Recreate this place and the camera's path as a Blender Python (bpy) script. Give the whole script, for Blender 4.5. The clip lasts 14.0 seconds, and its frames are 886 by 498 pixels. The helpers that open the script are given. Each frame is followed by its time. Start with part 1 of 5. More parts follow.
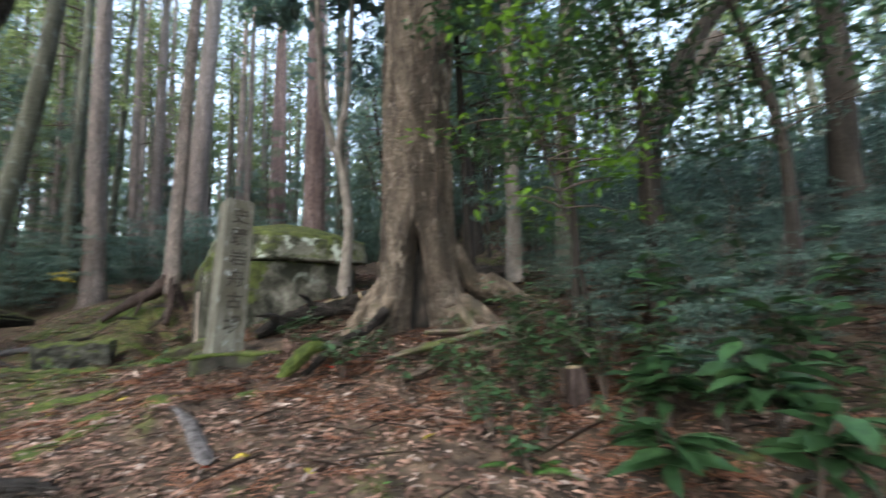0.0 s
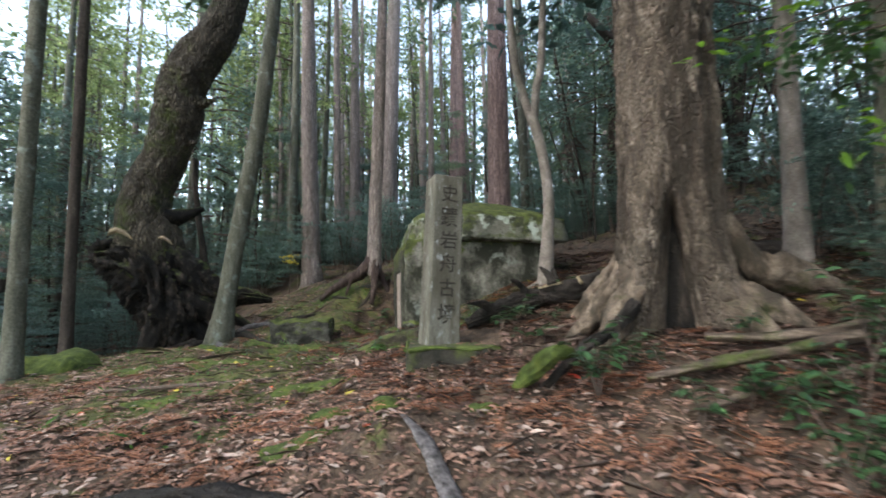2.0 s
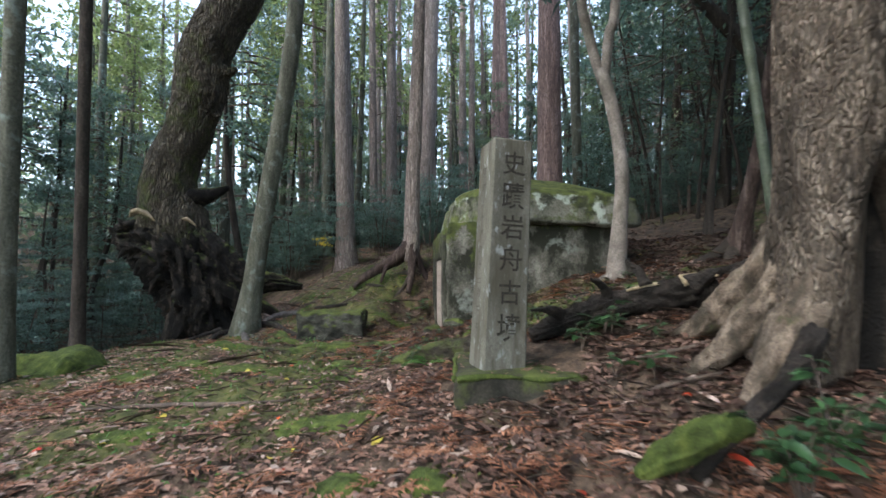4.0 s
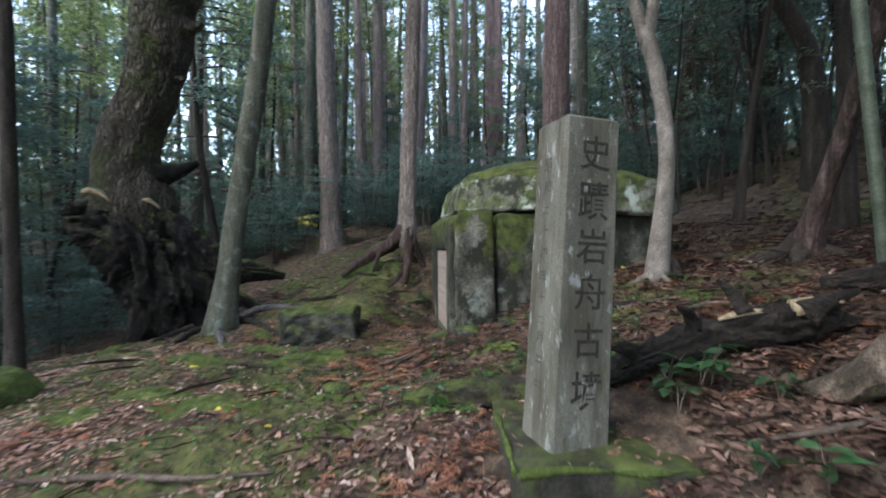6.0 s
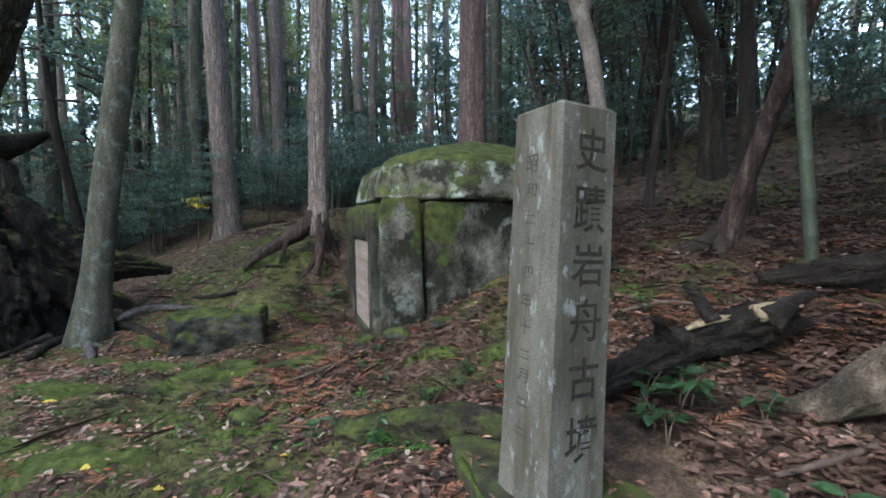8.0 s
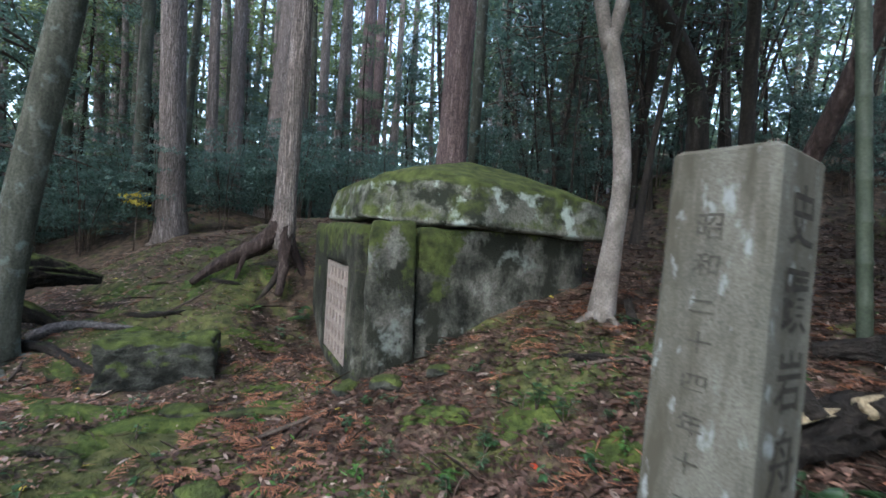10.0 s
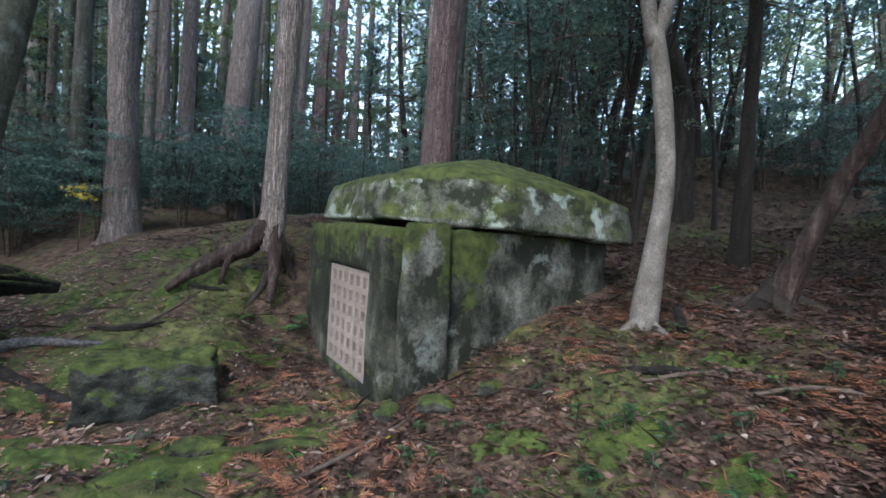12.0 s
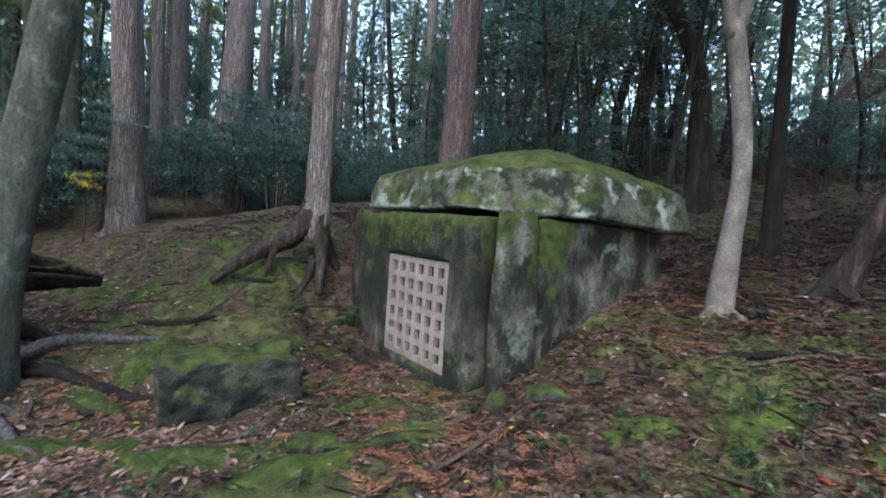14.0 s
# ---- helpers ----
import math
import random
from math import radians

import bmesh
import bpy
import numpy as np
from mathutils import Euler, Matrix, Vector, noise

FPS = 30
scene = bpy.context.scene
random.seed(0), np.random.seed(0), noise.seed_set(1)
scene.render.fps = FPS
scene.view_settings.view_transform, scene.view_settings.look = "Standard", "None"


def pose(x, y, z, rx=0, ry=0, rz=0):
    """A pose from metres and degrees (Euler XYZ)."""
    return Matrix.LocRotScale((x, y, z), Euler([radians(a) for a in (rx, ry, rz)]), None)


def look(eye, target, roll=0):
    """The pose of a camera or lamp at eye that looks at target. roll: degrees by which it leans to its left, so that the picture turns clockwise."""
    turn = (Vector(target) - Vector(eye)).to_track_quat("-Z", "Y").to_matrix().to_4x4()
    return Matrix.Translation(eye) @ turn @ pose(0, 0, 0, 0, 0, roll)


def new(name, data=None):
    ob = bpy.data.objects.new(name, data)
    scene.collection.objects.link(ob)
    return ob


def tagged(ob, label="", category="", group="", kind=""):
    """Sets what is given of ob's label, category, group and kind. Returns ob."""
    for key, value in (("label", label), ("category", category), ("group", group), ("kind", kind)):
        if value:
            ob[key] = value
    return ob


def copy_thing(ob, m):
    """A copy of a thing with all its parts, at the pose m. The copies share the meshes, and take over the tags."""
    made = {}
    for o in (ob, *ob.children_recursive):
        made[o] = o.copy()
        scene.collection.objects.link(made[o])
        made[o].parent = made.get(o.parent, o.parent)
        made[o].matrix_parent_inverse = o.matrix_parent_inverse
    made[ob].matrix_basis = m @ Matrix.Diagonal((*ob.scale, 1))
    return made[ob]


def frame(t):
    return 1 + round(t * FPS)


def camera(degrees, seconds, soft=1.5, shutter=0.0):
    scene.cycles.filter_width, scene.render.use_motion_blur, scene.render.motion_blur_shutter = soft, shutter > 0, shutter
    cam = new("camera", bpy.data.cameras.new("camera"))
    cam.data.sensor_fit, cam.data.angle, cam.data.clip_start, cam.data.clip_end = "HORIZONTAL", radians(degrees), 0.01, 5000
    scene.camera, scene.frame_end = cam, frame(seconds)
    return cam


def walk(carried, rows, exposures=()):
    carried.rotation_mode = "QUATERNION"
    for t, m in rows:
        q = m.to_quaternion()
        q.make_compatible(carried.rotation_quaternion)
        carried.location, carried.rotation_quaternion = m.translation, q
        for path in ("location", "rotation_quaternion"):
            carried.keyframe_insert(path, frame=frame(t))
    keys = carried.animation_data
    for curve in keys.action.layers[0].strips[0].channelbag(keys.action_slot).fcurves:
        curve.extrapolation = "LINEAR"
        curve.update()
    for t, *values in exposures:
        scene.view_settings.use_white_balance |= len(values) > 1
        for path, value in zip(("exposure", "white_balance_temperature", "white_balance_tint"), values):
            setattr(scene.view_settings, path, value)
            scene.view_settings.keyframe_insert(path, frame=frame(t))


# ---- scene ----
cam = camera(87.2, 14.0, soft=1.65, shutter=0.7)
PATH = [
    (0, (0.314, 0.64, 1.549), (0.167, 2.615, 1.824), -1.8),
    (0.5, (0.11, 0.676, 1.588), (-0.291, 2.623, 1.809), -1.5),
    (1, (-0.03, 0.891, 1.607), (-0.633, 2.788, 1.802), -2.0),
    (1.5, (-0.144, 1.085, 1.677), (-0.898, 2.929, 1.852), -1.1),
    (2, (-0.31, 1.274, 1.671), (-1.162, 3.073, 1.867), -1.0),
    (2.5, (-0.482, 1.428, 1.801), (-1.438, 3.174, 1.991), -0.3),
    (3, (-0.582, 1.665, 1.791), (-1.562, 3.401, 1.95), -0.3),
    (5.3, (-1.324, 2.58, 2.059), (-2.339, 4.303, 2.056), -0.7),
    (5.5, (-1.378, 2.638, 2.104), (-2.388, 4.364, 2.079), -1.0),
    (6, (-1.577, 2.764, 2.144), (-2.511, 4.532, 2.127), -0.3),
    (6.5, (-1.798, 2.852, 2.271), (-2.564, 4.7, 2.294), -0.4),
    (7, (-1.888, 2.921, 2.317), (-2.539, 4.812, 2.281), -0.3),
    (7.5, (-1.945, 3.049, 2.308), (-2.511, 4.964, 2.206), -0.6),
    (8, (-1.982, 3.126, 2.294), (-2.539, 5.044, 2.177), -0.7),
    (8.2, (-2.014, 3.161, 2.277), (-2.57, 5.078, 2.159), -0.5),
    (10.3, (-2.703, 3.633, 2.456), (-3.028, 5.606, 2.407), 3.8),
    (10.5, (-2.759, 3.651, 2.462), (-3.087, 5.623, 2.398), 3.8),
    (11, (-2.933, 3.718, 2.46), (-3.262, 5.69, 2.427), 4.3),
    (11.5, (-3.244, 3.799, 2.411), (-3.429, 5.791, 2.38), 3.9),
    (12, (-3.463, 3.845, 2.455), (-3.559, 5.841, 2.397), 3.8),
    (12.5, (-3.698, 3.909, 2.411), (-3.708, 5.909, 2.392), 4.0),
    (13, (-3.932, 3.934, 2.416), (-3.933, 5.934, 2.387), 3.5),
    (13.5, (-4.192, 3.894, 2.385), (-4.188, 5.894, 2.35), 2.5),
    (14, (-4.478, 3.875, 2.367), (-4.433, 5.872, 2.283), 3.8),
]
walk(cam, [(t, look(eye, target, roll)) for t, eye, target, roll in PATH], exposures=[(0, 2.78, 7000, 9), (3, 2.65, 6850, 9), (6, 2.52, 6350, 9), (9, 2.5, 6150, 9), (14, 2.52, 6000, 9)])

# world: overcast light from the whole sky, one very wide and weak sun
world = bpy.data.worlds.new("overcast_sky")
scene.world = world
world.use_nodes = True
wn = world.node_tree.nodes
sky = wn.new("ShaderNodeTexSky")
sky.sky_type, sky.sun_disc = "NISHITA", False
sky.sun_elevation, sky.sun_rotation = radians(48), radians(200)
sky.air_density, sky.dust_density, sky.ozone_density = 1.0, 1.5, 1.0
wn["Background"].inputs[1].default_value = 0.15
haze = wn.new("ShaderNodeHueSaturation")
haze.inputs["Saturation"].default_value = 0.85
world.node_tree.links.new(sky.outputs[0], haze.inputs["Color"])
world.node_tree.links.new(haze.outputs[0], wn["Background"].inputs[0])
sun = new("sun", bpy.data.lights.new("sun", "SUN"))
sun.data.energy, sun.data.angle, sun.data.color = 0.5, radians(60), (1.0, 1.0, 1.0)
sun.matrix_world = look((0, 0, 30), (6, 10, 20))

rng = np.random.default_rng(7)


# ---- node materials ----
def mat(name, stops, scale=(1, 1, 1), detail=6, rough=0.85, bump=0.3, fine=40.0, vary=0.0, island=False,
        moss=0.0, moss_scale=3.0, moss_up=0.0, spots=None, trans=0.0, spec=0.3, metal=0.0, dist=0.02, stain=None, moss_by="", plates=None, moss_top=(0.088, 0.112, 0.028)):
    """Noise-coloured surface: stops is a list of (position, colour). moss: cover; moss_up: how far it keeps to upper faces.
    spots: (colour, scale, from, to) for lichen or stains."""
    m = bpy.data.materials.new(name)
    m.use_nodes = True
    nt = m.node_tree
    N, link = nt.nodes, nt.links.new
    bsdf, out = N["Principled BSDF"], N["Material Output"]
    co = N.new("ShaderNodeTexCoord")
    mp = N.new("ShaderNodeMapping")
    mp.inputs["Scale"].default_value = scale
    link(co.outputs["Object"], mp.inputs[0])
    n1 = N.new("ShaderNodeTexNoise")
    n1.inputs["Scale"].default_value, n1.inputs["Detail"].default_value, n1.inputs["Roughness"].default_value = 1.0, detail, 0.65
    link(mp.outputs[0], n1.inputs["Vector"])
    ramp = N.new("ShaderNodeValToRGB")
    while len(ramp.color_ramp.elements) < len(stops):
        ramp.color_ramp.elements.new(0.5)
    for e, (p, c) in zip(ramp.color_ramp.elements, stops):
        e.position, e.color = p, (*c, 1)
    link(n1.outputs[0], ramp.inputs[0])
    colour = ramp.outputs[0]
    n2 = N.new("ShaderNodeTexNoise")
    n2.inputs["Scale"].default_value, n2.inputs["Detail"].default_value = fine, 3
    link(co.outputs["Object"], n2.inputs["Vector"])

    def mix(a, b, fac, mode="MIX"):
        x = N.new("ShaderNodeMix")
        x.data_type, x.blend_type = "RGBA", mode
        for sock, v in ((x.inputs[0], fac), (x.inputs[6], a), (x.inputs[7], b)):
            if hasattr(v, "links"):
                link(v, sock)
            else:
                sock.default_value = v
        return x.outputs[2]

    def maths(op, a, b):
        x = N.new("ShaderNodeMath")
        x.operation = op
        x.use_clamp = True
        for sock, v in zip(x.inputs, (a, b)):
            if hasattr(v, "links"):
                link(v, sock)
            else:
                sock.default_value = v
        return x.outputs[0]

    def band(value, lo, hi):
        x = N.new("ShaderNodeMapRange")
        x.inputs[1].default_value, x.inputs[2].default_value = lo, hi
        link(value, x.inputs[0])
        return x.outputs[0]

    if plates:
        pm = N.new("ShaderNodeMapping")
        pm.inputs["Scale"].default_value = plates[:3]
        warp = N.new("ShaderNodeTexNoise")
        warp.inputs["Scale"].default_value = 3.0
        link(co.outputs["Object"], warp.inputs["Vector"])
        va = N.new("ShaderNodeVectorMath")
        va.operation = "MULTIPLY_ADD"
        link(warp.outputs["Color"], va.inputs[0])
        va.inputs[1].default_value = (0.1, 0.1, 0.2)
        link(co.outputs["Object"], va.inputs[2])
        link(va.outputs[0], pm.inputs[0])
        edge, cell = N.new("ShaderNodeTexVoronoi"), N.new("ShaderNodeTexVoronoi")
        edge.feature = "DISTANCE_TO_EDGE"
        for v in (edge, cell):
            v.inputs["Scale"].default_value = 1.0
            link(pm.outputs[0], v.inputs["Vector"])
        crack = band(edge.outputs["Distance"], 0.0, plates[3])
        tone = N.new("ShaderNodeSeparateColor")
        link(cell.outputs["Color"], tone.inputs[0])
        tr_ = N.new("ShaderNodeMapRange")
        tr_.inputs[3].default_value, tr_.inputs[4].default_value = 0.8, 1.2
        link(tone.outputs[0], tr_.inputs[0])
        h3 = N.new("ShaderNodeHueSaturation")
        link(colour, h3.inputs["Color"])
        link(tr_.outputs[0], h3.inputs["Value"])
        colour = mix((*[q * plates[4] for q in stops[len(stops) // 2][1]], 1), h3.outputs[0], crack)
    g = N.new("ShaderNodeMapRange")
    g.inputs[1].default_value, g.inputs[2].default_value, g.inputs[3].default_value, g.inputs[4].default_value = 0.25, 0.75, 0.6, 1.4
    link(n2.outputs[0], g.inputs[0])
    hs = N.new("ShaderNodeHueSaturation")
    link(colour, hs.inputs["Color"])
    link(g.outputs[0], hs.inputs["Value"])
    colour = hs.outputs[0]
    if vary:
        if island:
            rnd = N.new("ShaderNodeNewGeometry").outputs["Random Per Island"]
        else:
            rnd = N.new("ShaderNodeObjectInfo").outputs["Random"]
        v = N.new("ShaderNodeMapRange")
        v.inputs[3].default_value, v.inputs[4].default_value = 1 - vary, 1 + vary
        link(rnd, v.inputs[0])
        h2 = N.new("ShaderNodeHueSaturation")
        link(colour, h2.inputs["Color"])
        link(v.outputs[0], h2.inputs["Value"])
        colour = h2.outputs[0]
    for c, s, lo, hi in [q for q in (stain, spots) if q]:
        n3 = N.new("ShaderNodeTexNoise")
        n3.inputs["Scale"].default_value, n3.inputs["Detail"].default_value, n3.inputs["Roughness"].default_value = 1.0, 7, 0.62
        m3 = N.new("ShaderNodeMapping")
        m3.inputs["Scale"].default_value = s if isinstance(s, tuple) else (s, s, s)
        m3.inputs["Location"].default_value = (lo * 40, hi * 25, 3.0)
        link(co.outputs["Object"], m3.inputs[0])
        link(m3.outputs[0], n3.inputs["Vector"])
        colour = mix(colour, (*c, 1), band(n3.outputs[0], lo, hi))
    if moss:
        n4 = N.new("ShaderNodeTexNoise")
        n4.inputs["Scale"].default_value, n4.inputs["Detail"].default_value, n4.inputs["Roughness"].default_value = moss_scale, 6, 0.7
        link(co.outputs["Object"], n4.inputs["Vector"])
        f = n4.outputs[0]
        if moss_by:
            at = N.new("ShaderNodeAttribute")
            at.attribute_name = moss_by
            k = N.new("ShaderNodeMath")
            k.operation = "MULTIPLY_ADD"
            link(f, k.inputs[0])
            k.inputs[1].default_value = 1.8
            link(at.outputs["Fac"], k.inputs[2])
            f = k.outputs[0]
        if moss_up:
            up = N.new("ShaderNodeSeparateXYZ")
            link(N.new("ShaderNodeNewGeometry").outputs["Normal"], up.inputs[0])
            k = N.new("ShaderNodeMath")
            k.operation = "MULTIPLY_ADD"
            link(up.outputs[2], k.inputs[0])
            k.inputs[1].default_value = moss_up
            link(f, k.inputs[2])
            f = k.outputs[0]
        f = band(f, 1 - moss, 1 - moss + 0.13)
        r2 = N.new("ShaderNodeValToRGB")
        r2.color_ramp.elements[0].position, r2.color_ramp.elements[0].color = 0.3, (0.018, 0.025, 0.009, 1)
        r2.color_ramp.elements[1].position, r2.color_ramp.elements[1].color = 0.72, (*moss_top, 1)
        n5 = N.new("ShaderNodeTexNoise")
        n5.inputs["Scale"].default_value, n5.inputs["Detail"].default_value = 9.0, 8
        link(co.outputs["Object"], n5.inputs["Vector"])
        link(n5.outputs[0], r2.inputs[0])
        colour = mix(colour, r2.outputs[0], f)
    link(colour, bsdf.inputs["Base Color"])
    bsdf.inputs["Roughness"].default_value = rough
    bsdf.inputs["Specular IOR Level"].default_value = spec
    bsdf.inputs["Metallic"].default_value = metal
    if bump:
        add = N.new("ShaderNodeMath")
        add.operation = "ADD"
        link(n1.outputs[0], add.inputs[0])
        sc = maths("MULTIPLY", n2.outputs[0], 0.4)
        link(sc, add.inputs[1])
        if plates:
            more = N.new("ShaderNodeMath")
            more.operation = "MULTIPLY_ADD"
            link(crack, more.inputs[0])
            more.inputs[1].default_value = 0.9
            link(add.outputs[0], more.inputs[2])
            add = more
        b = N.new("ShaderNodeBump")
        b.inputs["Strength"].default_value, b.inputs["Distance"].default_value = bump, dist
        link(add.outputs[0], b.inputs["Height"])
        link(b.outputs[0], bsdf.inputs["Normal"])
    if trans:
        tr = N.new("ShaderNodeBsdfTranslucent")
        link(colour, tr.inputs[0])
        mx = N.new("ShaderNodeMixShader")
        mx.inputs[0].default_value = trans
        link(bsdf.outputs[0], mx.inputs[1])
        link(tr.outputs[0], mx.inputs[2])
        link(mx.outputs[0], out.inputs[0])
    return m


M_GROUND = mat("forest_floor", [(0.28, (0.012, 0.010, 0.007)), (0.45, (0.045, 0.032, 0.023)), (0.6, (0.11, 0.077, 0.053)), (0.78, (0.23, 0.16, 0.112))],
               (7, 7, 7), 9, 0.95, 0.9, 55, moss=-0.03, moss_scale=4.0, dist=0.03, moss_by="moss", moss_top=(0.13, 0.134, 0.046))
M_STONE = mat("old_tomb_stone", [(0.38, (0.0120, 0.0130, 0.0100)), (0.47, (0.0500, 0.0520, 0.0410)), (0.55, (0.1000, 0.1000, 0.0830)), (0.66, (0.2000, 0.2000, 0.1740))],
              (2.6, 2.6, 1.8), 9, 0.92, 0.9, 45, stain=((0.02, 0.022, 0.015), (2.6, 2.6, 1.7), 0.51, 0.56), moss=0.02, moss_scale=3.0, moss_up=0.36, moss_by="moss", spots=((0.17, 0.19, 0.17), 2.6, 0.6, 0.67), dist=0.05)
M_FRONT = mat("mossy_front_stone", [(0.38, (0.012, 0.013, 0.010)), (0.5, (0.045, 0.046, 0.035)), (0.62, (0.1, 0.1, 0.08)), (0.75, (0.2, 0.2, 0.172))],
              (2.6, 2.6, 1.5), 9, 0.94, 0.9, 45, stain=((0.016, 0.019, 0.013), 2.2, 0.46, 0.58), moss=0.02, moss_scale=3.0, moss_up=0.36, moss_by="moss", dist=0.05)
M_LID = mat("mossy_lid_stone", [(0.3, (0.043, 0.047, 0.036)), (0.5, (0.111, 0.115, 0.093)), (0.7, (0.204, 0.212, 0.187))],
            (2, 2, 1.2), 9, 0.92, 0.6, 45, moss=0.44, moss_scale=2.5, moss_up=0.5, spots=((0.29, 0.34, 0.305), 2.8, 0.55, 0.6), dist=0.05, stain=((0.02, 0.024, 0.016), 3.0, 0.49, 0.58))
M_PILLAR = mat("weathered_granite", [(0.3, (0.060, 0.060, 0.048)), (0.5, (0.115, 0.114, 0.093)), (0.7, (0.166, 0.164, 0.140))],
               (3, 3, 1.2), 8, 0.85, 0.25, 160, moss=0.33, moss_scale=4.0, spots=((0.22, 0.24, 0.235), (20, 20, 9), 0.58, 0.66), dist=0.006, stain=((0.06, 0.056, 0.04), (8, 8, 1.6), 0.47, 0.62))
M_FAINT = mat("worn_carving", [(0.3, (0.038, 0.037, 0.03)), (0.7, (0.08, 0.077, 0.063))], (20, 20, 20), 4, 0.95, 0.2, 90)
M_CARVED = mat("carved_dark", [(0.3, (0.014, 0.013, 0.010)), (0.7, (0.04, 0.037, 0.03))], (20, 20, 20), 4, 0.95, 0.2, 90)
M_SLAB = mat("mossy_plinth", [(0.35, (0.012, 0.012, 0.009)), (0.65, (0.05, 0.047, 0.037))], (5, 5, 5), 8, 0.9, 0.5, 70, moss=0.5, moss_scale=3.5, moss_up=0.1)
M_ROCK = mat("mossy_rock", [(0.36, (0.0090, 0.0097, 0.0075)), (0.5, (0.0375, 0.0390, 0.0315)), (0.68, (0.1050, 0.1072, 0.0900))], (5, 5, 7), 9, 0.9, 1.0, 60,
             moss=0.37, moss_scale=3.5, moss_up=0.5, spots=((0.34, 0.42, 0.39), 3.0, 0.62, 0.66), dist=0.05, moss_top=(0.1, 0.13, 0.03))
M_MOSS = mat("thick_moss", [(0.3, (0.018, 0.028, 0.008)), (0.5, (0.055, 0.08, 0.018)), (0.7, (0.125, 0.155, 0.035))], (12, 12, 12), 9, 1.0, 1.0, 180, dist=0.02)
M_GRATE = mat("cast_concrete_lattice", [(0.3, (0.202, 0.166, 0.144)), (0.7, (0.302, 0.259, 0.230))], (5, 5, 5), 6, 0.85, 0.2, 120, moss=0.36, moss_scale=2.5)
# near-black stone: the shade inside the chamber is put into this colour
M_INNER_SHADE = mat("shaded_inside", [(0.3, (0.012, 0.011, 0.01)), (0.7, (0.03, 0.028, 0.025))], (4, 4, 4), 4, 0.95, 0.3)
M_CEDAR = mat("cedar_bark", [(0.28, (0.115, 0.097, 0.088)), (0.5, (0.275, 0.232, 0.21)), (0.72, (0.41, 0.365, 0.335))], (12, 12, 1.1), 7, 0.9, 1.0, 30, vary=0.3, dist=0.02, plates=(34, 34, 2.0, 0.25, 0.5))
M_RED = mat("reddish_cedar_bark", [(0.28, (0.1, 0.072, 0.067)), (0.5, (0.255, 0.182, 0.171)), (0.72, (0.38, 0.29, 0.275))], (12, 12, 1.0), 7, 0.9, 1.0, 30, dist=0.02, plates=(32, 32, 2.0, 0.25, 0.5))
M_LEAN = mat("dark_reddish_bark", [(0.3, (0.0100, 0.0075, 0.0063)), (0.5, (0.0425, 0.0287, 0.0250)), (0.72, (0.1250, 0.0975, 0.0875))], (20, 20, 2.0), 7, 0.9, 1.0, 30, dist=0.03)
M_GREY = mat("grey_green_bark", [(0.28, (0.029, 0.032, 0.023)), (0.5, (0.069, 0.072, 0.054)), (0.72, (0.126, 0.130, 0.104))], (9, 9, 2), 7, 0.9, 0.6, 40,
             vary=0.2, moss=0.40, moss_scale=2.0, spots=((0.22, 0.275, 0.255), 4.5, 0.56, 0.74))
M_PALE = mat("pale_smooth_bark", [(0.28, (0.085, 0.076, 0.064)), (0.5, (0.17, 0.152, 0.135)), (0.72, (0.29, 0.265, 0.245))], (6, 6, 4), 8, 0.85, 0.5, 60, dist=0.015, stain=((0.09, 0.085, 0.068), (4, 4, 1.5), 0.5, 0.65))
M_DARKBARK = mat("dark_bark", [(0.3, (0.012, 0.010, 0.008)), (0.55, (0.034, 0.028, 0.023)), (0.75, (0.08, 0.068, 0.056))], (10, 10, 2), 7, 0.92, 0.9, 30, vary=0.25, dist=0.02)
M_OLD = mat("old_oak_bark", [(0.3, (0.026, 0.022, 0.017)), (0.5, (0.09, 0.078, 0.058)), (0.7, (0.19, 0.165, 0.13))], (6, 6, 3), 7, 0.95, 1.0, 25, moss=0.48, moss_scale=1.1, dist=0.06, plates=(20, 20, 5, 0.35, 0.5))
# black rotten wood; also serves as painted shade in the big tree's hollow
M_HOLLOW = mat("rotten_wood_and_hollow_shade", [(0.42, (0.0012, 0.0011, 0.0009)), (0.5, (0.0054, 0.0045, 0.0036)), (0.58, (0.0210, 0.0168, 0.0132)), (0.7, (0.0780, 0.0630, 0.0492))], (8, 8, 2.5), 8, 0.9, 0.8, 60,
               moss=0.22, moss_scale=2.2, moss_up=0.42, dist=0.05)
M_BIG = mat("flaking_bark", [(0.36, (0.05, 0.039, 0.03)), (0.45, (0.125, 0.098, 0.075)), (0.53, (0.215, 0.172, 0.133)), (0.63, (0.35, 0.292, 0.232))], (11, 11, 3.0), 9, 0.92, 1.0, 70, dist=0.06, stain=((0.07, 0.056, 0.043), (4.5, 4.5, 1.0), 0.5, 0.6), spots=((0.36, 0.3, 0.24), (12, 12, 4), 0.58, 0.65), plates=(64, 64, 15, 0.25, 0.85))
M_ROOT = mat("flaking_root_bark", [(0.32, (0.04, 0.031, 0.023)), (0.45, (0.105, 0.083, 0.062)), (0.56, (0.19, 0.15, 0.115)), (0.7, (0.3, 0.245, 0.19))], (11, 11, 7), 9, 0.92, 1.0, 90, dist=0.05, stain=((0.06, 0.05, 0.037), (6, 6, 3), 0.48, 0.6), moss=0.42, moss_scale=3)
M_CUT = mat("broken_wood", [(0.3, (0.16, 0.125, 0.075)), (0.7, (0.4, 0.33, 0.22))], (25, 25, 4), 5, 0.85, 0.5, 60)
